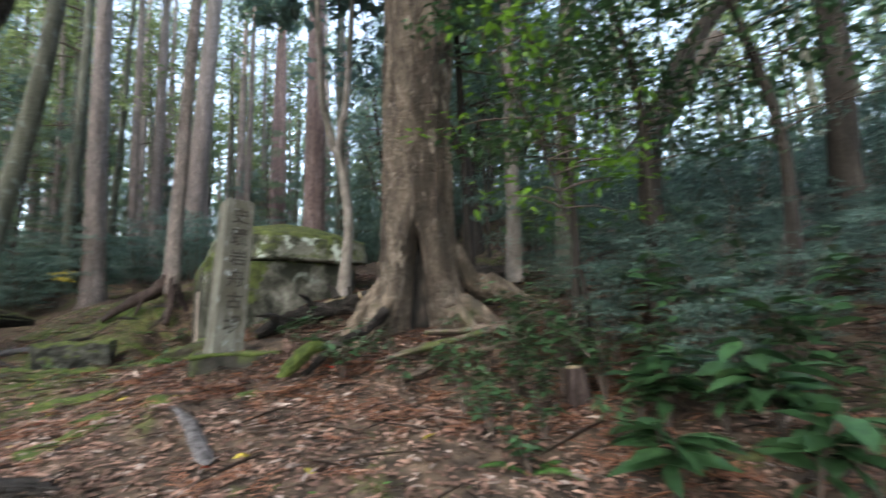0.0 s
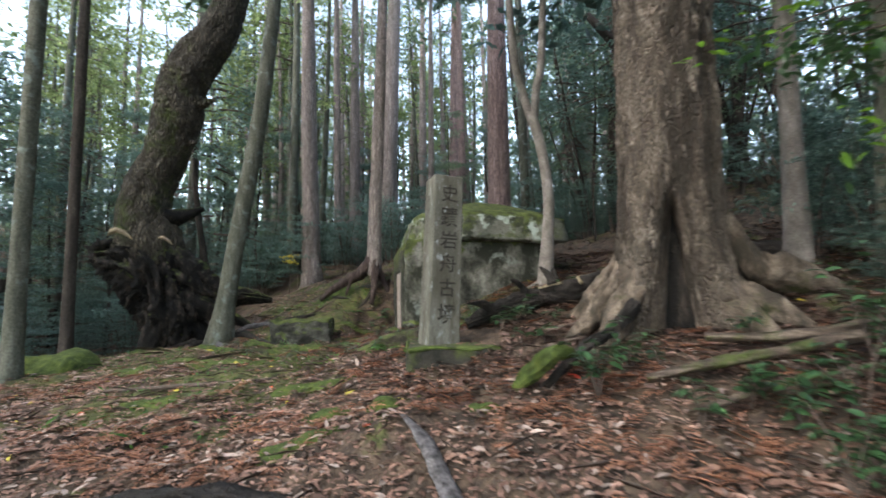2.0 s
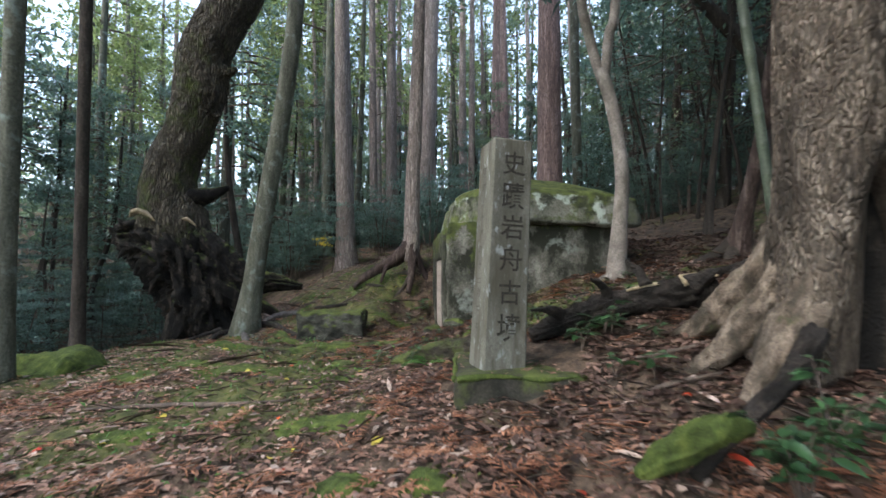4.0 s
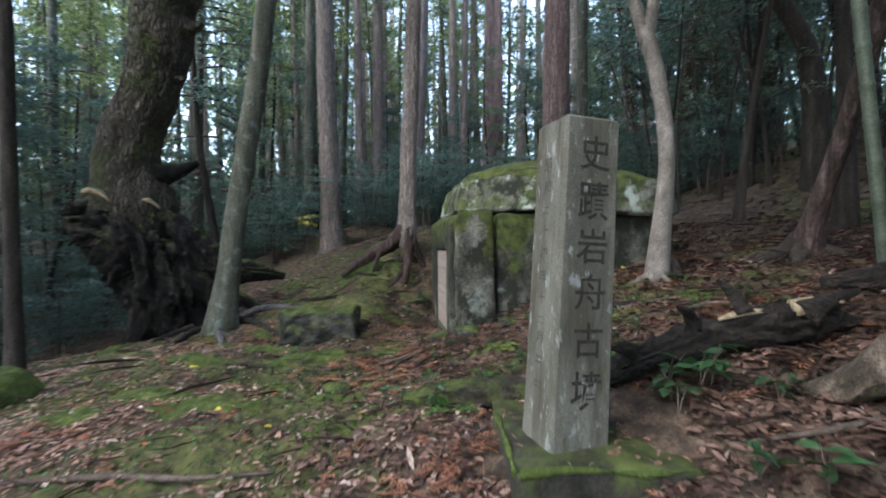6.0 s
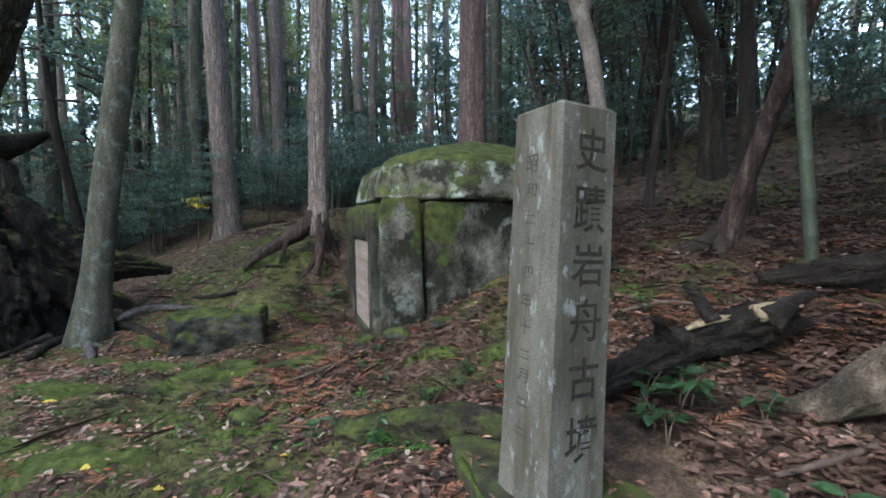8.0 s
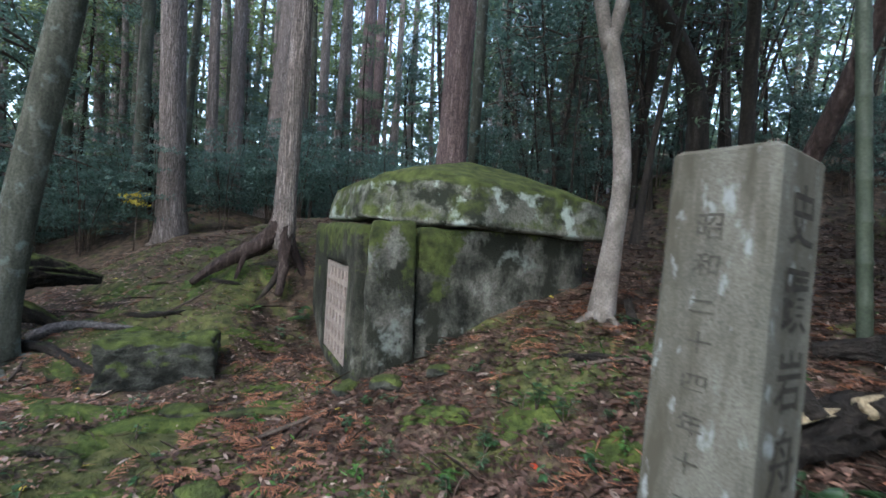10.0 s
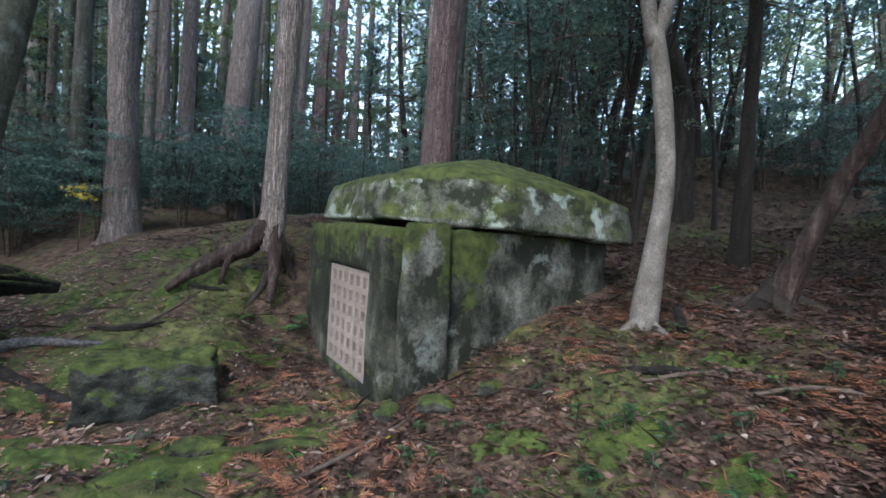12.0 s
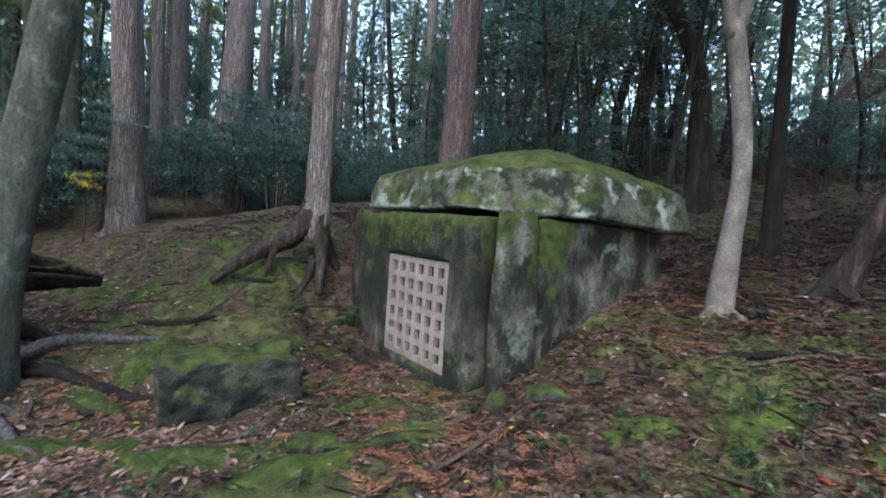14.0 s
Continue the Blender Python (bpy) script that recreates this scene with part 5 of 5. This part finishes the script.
for x, y, a, b, h, tn in ((-2.87, 4.22, 0.36, 0.16, 0.05, 25), (-2.3, 3.72, 0.2, 0.12, 0.06, 10), (-4.03, 3.67, 0.35, 0.14, 0.04, 20), (-1.89, 3.71, 0.12, 0.09, 0.05, 0), (-2.2, 3.33, 0.26, 0.14, 0.06, 30),
                          (-5.4, 5.01, 0.5, 0.22, 0.05, 15), (-4.75, 5.04, 0.45, 0.2, 0.05, 30), (-5.58, 4.5, 0.3, 0.2, 0.05, 0), (-4.66, 7.1, 0.3, 0.16, 0.05, 20), (-5.15, 6.6, 0.5, 0.2, 0.06, 35),
                          (-6.1, 5.86, 0.55, 0.25, 0.06, 10), (-4.88, 4.98, 0.4, 0.22, 0.05, 40), (-5.84, 6.58, 0.45, 0.22, 0.06, 20),
                          (-1.55, 7.2, 0.3, 0.16, 0.03, 0), (-1.0, 7.5, 0.28, 0.15, 0.03, 20), (-2.5, 6.6, 0.35, 0.25, 0.04, 40), (-3.1, 6.7, 0.3, 0.2, 0.04, 0), (-4.9, 7.75, 0.4, 0.28, 0.03, 30), (-1.25, 3.75, 0.12, 0.09, 0.05, 0),
                          (-3.5, 5.0, 0.3, 0.16, 0.04, 60), (-4.1, 5.7, 0.35, 0.2, 0.04, 20), (-6.8, 6.8, 0.4, 0.25, 0.05, 20), (-2.05, 6.1, 0.25, 0.16, 0.04, 20)):
    cushion(x, y, a, b, h, tn)

rc = np.random.default_rng(171)
for k in range(30):
    x, y = rc.uniform(-8.6, -4.6), rc.uniform(5.2, 10.4)
    if math.hypot(x + 6.12, y - 7.6) > 0.75 and (x < -5.4 or y < 7.3):
        cushion(x, y, rc.uniform(0.16, 0.42), rc.uniform(0.1, 0.22), rc.uniform(0.03, 0.08), rc.uniform(0, 180))

# ---- ferns, seedlings and glossy undergrowth ----
def fern(x, y, size, count, seed):
    r = np.random.default_rng(seed)
    o = thing("fern", "bright green fern with feathery fronds", "fern", "ferns", lay(x, y))
    for k in range(count):
        a = r.uniform(0, 6.28)
        s = Shape()
        d = np.array((math.cos(a), math.sin(a)))
        L = size * r.uniform(0.7, 1.1)
        p, ah, ln = [], [], []
        for i in range(14):
            t = (i + 1) / 14
            c = np.array((*(d * L * t), L * (0.85 * t - 0.75 * t * t)))
            for sgn in (-1, 1):
                p.append(c)
                ah.append((-d[1] * sgn + d[0] * 0.5, d[0] * sgn + d[1] * 0.5, -0.15))
                ln.append(L * 0.38 * math.sin(math.pi * min(1, 0.2 + 0.8 * (1 - t) + 0.05)) * (1.05 - t * 0.8))
        leaves(s, p, ah, [(0, 0, 1)] * len(p), np.array(ln), L * 0.075)
        tube(s, [(0, 0, 0), tuple((*(d * L * 0.5), L * 0.24)), tuple((*(d * L), L * 0.1))], [0.004, 0.003, 0.001], 4, 3, capped=False)
        part("frond", s, M_FERN, o)


for k, (x, y, size, n) in enumerate(((-2.45, 5.24, 0.32, 5), (-2.85, 5.28, 0.22, 5), (-3.3, 5.7, 0.16, 4), (-6.0, 9.0, 0.3, 5), (-5.6, 9.3, 0.28, 4), (-3.0, 6.05, 0.16, 3), (0.5, 2.75, 0.22, 4))):
    fern(x, y, size, n, 60 + k)


def leafy_plant(name, label, x, y, height, count, leaf, material, seed, bushy=0.5, group="glossy undergrowth"):
    """Thin stems with large single leaves."""
    r = np.random.default_rng(seed)
    o = thing(name, label, "plant", group, lay(x, y, -0.01))
    stem, s = Shape(), Shape()
    n = max(2, count // 12)
    for k in range(n):
        a, l = r.uniform(0, 6.28), r.uniform(0.2, 1.0) * bushy * height
        tip = np.array((math.cos(a) * l, math.sin(a) * l, height * r.uniform(0.6, 1.0)))
        tube(stem, [(0, 0, 0), tuple(tip * (0.4, 0.4, 0.6)), tuple(tip)], [0.006, 0.004, 0.002], 5, 3, capped=False)
        m = count // n
        t = r.uniform(0.3, 1.0, m) ** 0.7
        b = r.uniform(0, 6.28, m)
        p = np.stack([tip[0] * t ** 1.3, tip[1] * t ** 1.3, tip[2] * t], 1)
        leaves(s, p, np.stack([np.cos(b), np.sin(b), r.uniform(-0.35, 0.35, m)], 1), np.stack([r.normal(0, 0.3, m), r.normal(0, 0.3, m), np.ones(m)], 1),
               leaf * r.uniform(0.6, 1.2, m), leaf * 0.42 * r.uniform(0.8, 1.2, m), five=True)
    tagged(part("stemwork", stem, M_TWIG, o), kind="stuff")
    tagged(part("foliage", s, material, o), kind="stuff")


GL = "glossy dark green broad-leaved undergrowth plant"
for k, (x, y, h, n, lf) in enumerate(((-0.66, 3.92, 0.45, 90, 0.085), (-0.55, 4.1, 0.38, 60, 0.08), (-0.2, 3.6, 0.25, 26, 0.09), (0.0, 3.75, 0.3, 30, 0.09), (-0.35, 4.15, 0.2, 16, 0.08), (-1.68, 5.5, 0.22, 9, 0.13), (-1.48, 5.45, 0.25, 10, 0.12), (-1.62, 5.2, 0.16, 8, 0.11),
                                      (-1.35, 4.82, 0.16, 8, 0.1), (-1.15, 4.8, 0.18, 8, 0.12), (-1.5, 5.6, 0.2, 10, 0.09), (1.17, 2.95, 0.42, 48, 0.2), (1.0, 2.5, 0.34, 36, 0.2), (1.5, 2.65, 0.5, 50, 0.2), (1.35, 2.3, 0.4, 40, 0.2), (1.75, 3.0, 0.5, 50, 0.18), (1.45, 3.4, 0.8, 80, 0.13),
                                      (0.5, 3.35, 0.45, 150, 0.075), (0.8, 3.55, 0.5, 170, 0.075), (0.95, 3.2, 0.45, 140, 0.08), (0.62, 3.75, 0.5, 150, 0.07), (0.75, 3.3, 0.5, 60, 0.1), (0.35, 3.6, 0.4, 50, 0.08), (0.55, 4.1, 0.5, 60, 0.09), (1.9, 3.3, 0.9, 90, 0.14), (-2.45, 6.6, 0.22, 50, 0.05), (-2.3, 6.4, 0.2, 40, 0.05), (-5.3, 9.25, 0.35, 16, 0.14),
                                      (-2.9, 7.1, 0.15, 24, 0.05), (-1.7, 7.75, 0.2, 30, 0.07), (-3.05, 5.35, 0.2, 24, 0.06), (-3.2, 5.75, 0.2, 20, 0.05), (0.1, 4.35, 0.25, 24, 0.08), (0.9, 4.6, 0.5, 50, 0.09), (-5.95, 7.85, 0.5, 26, 0.06), (1.05, 3.0, 0.35, 70, 0.08), (1.25, 3.25, 0.4, 80, 0.09), (0.6, 2.95, 0.25, 40, 0.07), (0.9, 2.75, 0.25, 40, 0.08), (1.6, 3.6, 0.6, 110, 0.1), (1.9, 2.6, 0.5, 80, 0.12), (0.45, 3.1, 0.22, 36, 0.07), (0.3, 3.35, 0.28, 50, 0.07), (1.35, 2.8, 0.4, 70, 0.1), (0.2, 3.25, 0.3, 60, 0.08), (0.35, 2.98, 0.28, 50, 0.07), (0.5, 2.75, 0.24, 44, 0.07), (0.62, 3.2, 0.4, 70, 0.08), (0.15, 3.6, 0.3, 50, 0.075),
                                      (-3.45, 5.38, 0.2, 18, 0.07), (-1.53, 5.43, 0.3, 10, 0.12), (-1.64, 5.33, 0.2, 10, 0.11), (-3.3, 6.2, 0.14, 18, 0.05), (-2.9, 5.9, 0.16, 18, 0.05), (-2.2, 5.9, 0.16, 16, 0.06), (-1.9, 6.4, 0.18, 16, 0.06), (-2.7, 6.75, 0.2, 26, 0.05), (-3.5, 6.4, 0.12, 16, 0.045), (-5.5, 8.9, 0.2, 12, 0.09), (-5.1, 8.9, 0.2, 10, 0.1), (-4.7, 5.9, 0.1, 14, 0.045), (-1.2, 6.7, 0.14, 14, 0.06), (-4.15, 7.1, 0.13, 22, 0.045), (-3.7, 6.9, 0.14, 24, 0.05), (-1.2, 5.4, 0.16, 10, 0.1), (-2.75, 6.3, 0.15, 20, 0.05))):
    leafy_plant("undergrowth_plant", GL, x, y, h, n, lf, M_GLOSSY, 200 + k)

rp = np.random.default_rng(181)
for k in range(46):
    x, y = (rp.uniform(-3.7, -0.9), rp.uniform(5.6, 7.5)) if k < 30 else (rp.uniform(-6.4, -3.6), rp.uniform(5.4, 7.0))
    if not (x > -3.0 and y > 7.0):
        leafy_plant("seedling", "small green seedling in the leaf litter", x, y, rp.uniform(0.07, 0.16), int(rp.integers(10, 24)), rp.uniform(0.035, 0.06), M_GLOSSY if k % 3 else M_FERN, 400 + k, 0.8, "seedlings in the litter")

# saplings hanging over from beside the big tree
def sapling(name, label, pts, radii, leaf_mat, clumps, leaf, seed, bark, size=0.32, per=46, spread_=0.7, low=0.35):
    r = np.random.default_rng(seed)
    o = trunk_tree(name, label, pts, radii, bark, "", 9, 0.06, (3, 0.1, 0.2), steps_=5)
    x, y, z = pts[0]
    c, rad = smooth_path([(a - x, b - y, d - z) for a, b, d in pts], radii, 8)
    s, tw = Shape(), Shape()
    for k in range(clumps):
        q = c[int(len(c) * r.uniform(low, 0.99))]
        a = r.uniform(0, 6.28)
        e = q + np.array((math.cos(a), math.sin(a), r.uniform(-0.1, 0.3))) * r.uniform(0.2, spread_)
        tube(tw, [tuple(q), tuple((q + e) / 2 + (0, 0, 0.03)), tuple(e)], [0.008, 0.005, 0.002], 4, 2, capped=False)
        d = spread(per, r) * (r.random((per, 1)) ** 0.5) * size * (1, 1, 0.4)
        leaves(s, e + d, spread(per, r) * (1, 1, 0.4) - (0, 0, 0.15), spread(per, r) * 0.4 + (0, 0, 1), leaf * r.uniform(0.6, 1.2, per), leaf * 0.42, five=True)
    tagged(part("twigwork", tw, M_TWIG, o), kind="stuff")
    tagged(part("foliage", s, leaf_mat, o), kind="stuff")


sapling("sapling", "thin sapling with bright green leaves before the big tree", [lay(1.0, 3.68), (0.97, 3.66, 1.8), (0.75, 3.55, 2.6), (0.4, 3.5, 3.3)], [0.016, 0.013, 0.01, 0.004], M_BRIGHT, 26, 0.075, 301, M_DARKBARK, 0.3, 26, 0.6, 0.45)
sapling("sapling", "thin sapling with glossy dark leaves", [lay(0.95, 3.9), (1.0, 3.9, 2.2), (0.9, 3.9, 3.2), (0.6, 3.9, 3.9)], [0.03, 0.025, 0.018, 0.006], M_GLOSSY, 34, 0.09, 302, M_DARKBARK, 0.32, 34, 0.7)
sapling("sapling", "thin sapling with glossy dark leaves", [lay(1.7, 4.5), (1.75, 4.5, 2.6), (1.7, 4.5, 3.6), (1.4, 4.4, 4.6)], [0.05, 0.04, 0.03, 0.01], M_GLOSSY, 46, 0.09, 303, M_DARKBARK, 0.4, 40, 0.9)
sapling("sapling", "thin sapling with glossy dark leaves", [lay(2.4, 3.9), (2.45, 3.9, 2.6), (2.3, 3.9, 3.4), (2.0, 3.8, 4.2)], [0.05, 0.04, 0.03, 0.01], M_GLOSSY, 40, 0.1, 304, M_DARKBARK, 0.4, 40, 0.9)
trunk_tree("pale_tree", "slim pale straight tree beyond the big tree", [lay(0.75, 6.2), (0.77, 6.2, 3), (0.8, 6.15, 5), (0.8, 6.1, 9)], [0.1, 0.085, 0.075, 0.05], M_PALE)
trunk_tree("grey_tree", "slim grey tree beyond the big tree", [lay(1.3, 5.9), (1.35, 5.9, 3), (1.5, 5.9, 5), (1.9, 5.8, 8)], [0.13, 0.11, 0.1, 0.06], M_GREY)
trunk_tree("dark_tree", "dark forked tree with a sweeping branch", [lay(2.1, 5.4), (2.1, 5.4, 2.9), (2.3, 5.4, 3.7), (3.0, 5.4, 4.7), (4.0, 5.4, 5.4)], [0.14, 0.11, 0.1, 0.08, 0.05], M_DARKBARK)
trunk_tree("cedar", "straight dark cedar on the slope", [lay(4.1, 5.6), (4.1, 5.55, 3), (4.08, 5.4, 5), (4.0, 5.3, 12)], [0.16, 0.135, 0.125, 0.07], M_DARKBARK, "cedars")

# yellow sprig in the understorey
r = np.random.default_rng(8)
o = thing("yellow_sprig", "small shrub with yellow autumn leaves", "shrub", at=(-10.35, 11.8, ground_z(-10.35, 11.8)))
s, tw = Shape(), Shape()
for k in range(5):
    sprays(s, (r.uniform(-0.3, 0.3), r.uniform(-0.3, 0.3), r.uniform(0.8, 1.25)), 0.2, 22, 0.09, 0.045, r, 0.2)
tube(tw, [(0, 0, -0.1), (0.03, 0, 0.6), (0.05, 0, 1.1)], [0.015, 0.01, 0.004], 5, 3)
part("stem", tw, M_TWIG, o)
tagged(part("foliage", s, M_YLEAF, o), kind="stuff")

# ---- leaf litter ----
def blocked(x, y):
    c, sn = math.cos(radians(34.6)), math.sin(radians(34.6))
    lx, ly = (x - TX) * c + (y - TY) * sn, -(x - TX) * sn + (y - TY) * c
    return (-0.05 < lx < 2.7 and -0.05 < ly < 2.75) or math.hypot(x + 2.035, y - 5.06) < 0.47 or math.hypot(x + 6.12, y - 7.6) < 0.42


def litter(name, label, material, count, length, width, seed, box=(-10.5, 4.0, -2.5, 11.5), patch=0.0, lift=0.012, tilt=0.35, near_more=True, five=False, mossy=0.0, damp=0):
    r = np.random.default_rng(seed)
    p = []
    while len(p) < count:
        x, y = r.uniform(box[0], box[1]), r.uniform(box[2], box[3])
        if near_more and r.random() > 1.0 / (1 + 0.02 * ((x + 2.5) ** 2 + (y - 4) ** 2)):
            continue
        if blocked(x, y) or (patch and fbm(x + seed, y, 0, 0.8, 3) < patch * r.uniform(0.5, 1.5)):
            continue
        # damp: 1 keeps to the damp, shaded side, -1 to the brighter near left
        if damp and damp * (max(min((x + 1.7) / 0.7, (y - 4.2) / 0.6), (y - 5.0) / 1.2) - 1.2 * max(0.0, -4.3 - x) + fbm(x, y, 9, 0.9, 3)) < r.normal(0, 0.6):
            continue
        if mossy and mossy * (moss_at(x, y) - 0.5) < r.uniform(-0.16, 0.1):
            continue
        p.append((x, y, land(x, y) + r.uniform(0.2, 1.6) * lift))
    n = len(p)
    a = r.uniform(0, 6.28, n)
    s = Shape()
    leaves(s, p, np.stack([np.cos(a), np.sin(a), r.normal(0.05, tilt * 0.6, n)], 1), np.stack([r.normal(0, tilt, n), r.normal(0, tilt, n), np.ones(n)], 1),
           length * r.lognormal(-0.1, 0.35, n), width * r.uniform(0.6, 1.3, n), fold=0.1, five=five)
    tagged(new(name, s.mesh(name, material)), label, "leaf litter", kind="stuff")


litter("brown_leaf_litter", "thick brown fallen leaves covering the forest floor", M_LITTER, 84000, 0.052, 0.025, 91, five=True, tilt=0.22, mossy=-0.4, damp=-1)
# darker leaves paint the tree shade as well as the wet
litter("damp_leaf_litter", "damp brown fallen leaves coloured darker for the shade on the slope", M_DAMP_SHADED, 60000, 0.055, 0.032, 90, five=True, tilt=0.3, mossy=-0.4, damp=1)
litter("pale_leaf_litter", "scattered pale tan fallen leaves", M_LITTER2, 10000, 0.066, 0.03, 92, five=True, tilt=0.25, mossy=-0.45, damp=-1)
litter("curled_pale_leaf_litter", "scattered pale curled leaves on the shaded slope", M_LITTER2, 2400, 0.062, 0.026, 89, five=True, tilt=0.4, damp=1)
litter("rusty_needle_litter", "patches of rusty red dead cedar needles", M_NEEDLE, 9000, 0.11, 0.008, 93, patch=0.12, tilt=0.25, mossy=-0.8)
# the mound's shade is likewise put into the leaf colour
litter("mound_leaf_litter", "brown fallen leaves coloured darker for the shade on the mound", M_DAMP_SHADED, 5000, 0.09, 0.045, 99, box=(-3.5, 6.0, 10.5, 17), near_more=False)
litter("twig_litter", "thin bare twigs strewn over the ground", M_TWIG, 3400, 0.28, 0.008, 94, tilt=0.2)
litter("yellow_leaf_litter", "a few bright yellow fallen leaves", M_YLEAF, 170, 0.075, 0.045, 95, five=True)
litter("red_leaf_litter", "a few red fallen leaves", M_REDLEAF, 110, 0.06, 0.035, 96, five=True)
litter("grass_tufts", "small green blades and seedlings in the litter", M_FERN, 2600, 0.06, 0.016, 97, patch=0.1, tilt=0.9, lift=0.02, mossy=1.0)
litter("moss_shoots", "short green moss shoots on the damp ground", M_MOSSBLADE, 40000, 0.026, 0.009, 98, tilt=1.1, lift=0.004, mossy=1.0)

# dead cedar sprays: a curved rib with rows of side needles
r = np.random.default_rng(120)
P, A, F, L, W = [], [], [], [], []
count = 0
while count < 1200:
    x, y = r.uniform(-8.5, 2.0), r.uniform(1.6, 9.5)
    if blocked(x, y) or r.random() > 1.0 / (1 + 0.02 * ((x + 2.5) ** 2 + (y - 4) ** 2)) or fbm(x + 31, y, 0, 0.7, 3) < r.uniform(-0.15, 0.3) or moss_at(x, y) > r.uniform(0.4, 0.8):
        continue
    count += 1
    a, size, bend = r.uniform(0, 6.28), r.uniform(0.12, 0.3), r.normal(0, 0.5)
    z0, q = 0.012 + r.random() * 0.02, np.array((x, y))
    for i in range(9):
        t = i / 9
        a2 = a + bend * t
        d = np.array((math.cos(a2), math.sin(a2)))
        c = (*q, land(*q) + z0 + 0.05 * size * math.sin(t * 3))
        P.append(c), A.append((*d, 0.0)), L.append(size / 7), W.append(0.009)
        for sg in (-1, 1):
            b = a2 + sg * r.uniform(0.5, 0.9)
            P.append(c), A.append((math.cos(b), math.sin(b), r.uniform(-0.05, 0.25))), L.append(size * 0.38 * (1.1 - t)), W.append(0.012)
        q = q + d * size / 9
s = Shape()
leaves(s, P, A, [(0, 0, 1)] * len(P), np.array(L), np.array(W))
tagged(new("cedar_spray_litter", s.mesh("cedar_spray_litter", M_NEEDLE)), "feathery rust-red dead cedar sprays on the ground", "leaf litter", kind="stuff")

# leaves lying on the plinth
s, p = Shape(), []
while len(p) < 70:
    dx, dy = r.uniform(-0.5, 0.5, 2)
    if max(abs(dx + 0.05), abs(dy + 0.16)) > 0.2 and abs(0.883 * dx + 0.469 * dy) < 0.36 and abs(0.883 * dy - 0.469 * dx) < 0.39:
        p.append((-2.035 + dx, 5.06 + dy, 1.268 + r.random() * 0.008))
a = r.uniform(0, 6.28, len(p))
leaves(s, p, np.stack([np.cos(a), np.sin(a), 0 * a], 1), np.stack([r.normal(0, 0.15, len(p)), r.normal(0, 0.15, len(p)), np.ones(len(p))], 1), r.uniform(0.03, 0.07, len(p)), r.uniform(0.012, 0.03, len(p)), five=True)
tagged(new("plinth_leaf_litter", s.mesh("plinth_leaf_litter", M_LITTER)), "brown fallen leaves lying on the mossy plinth", "leaf litter", kind="stuff")
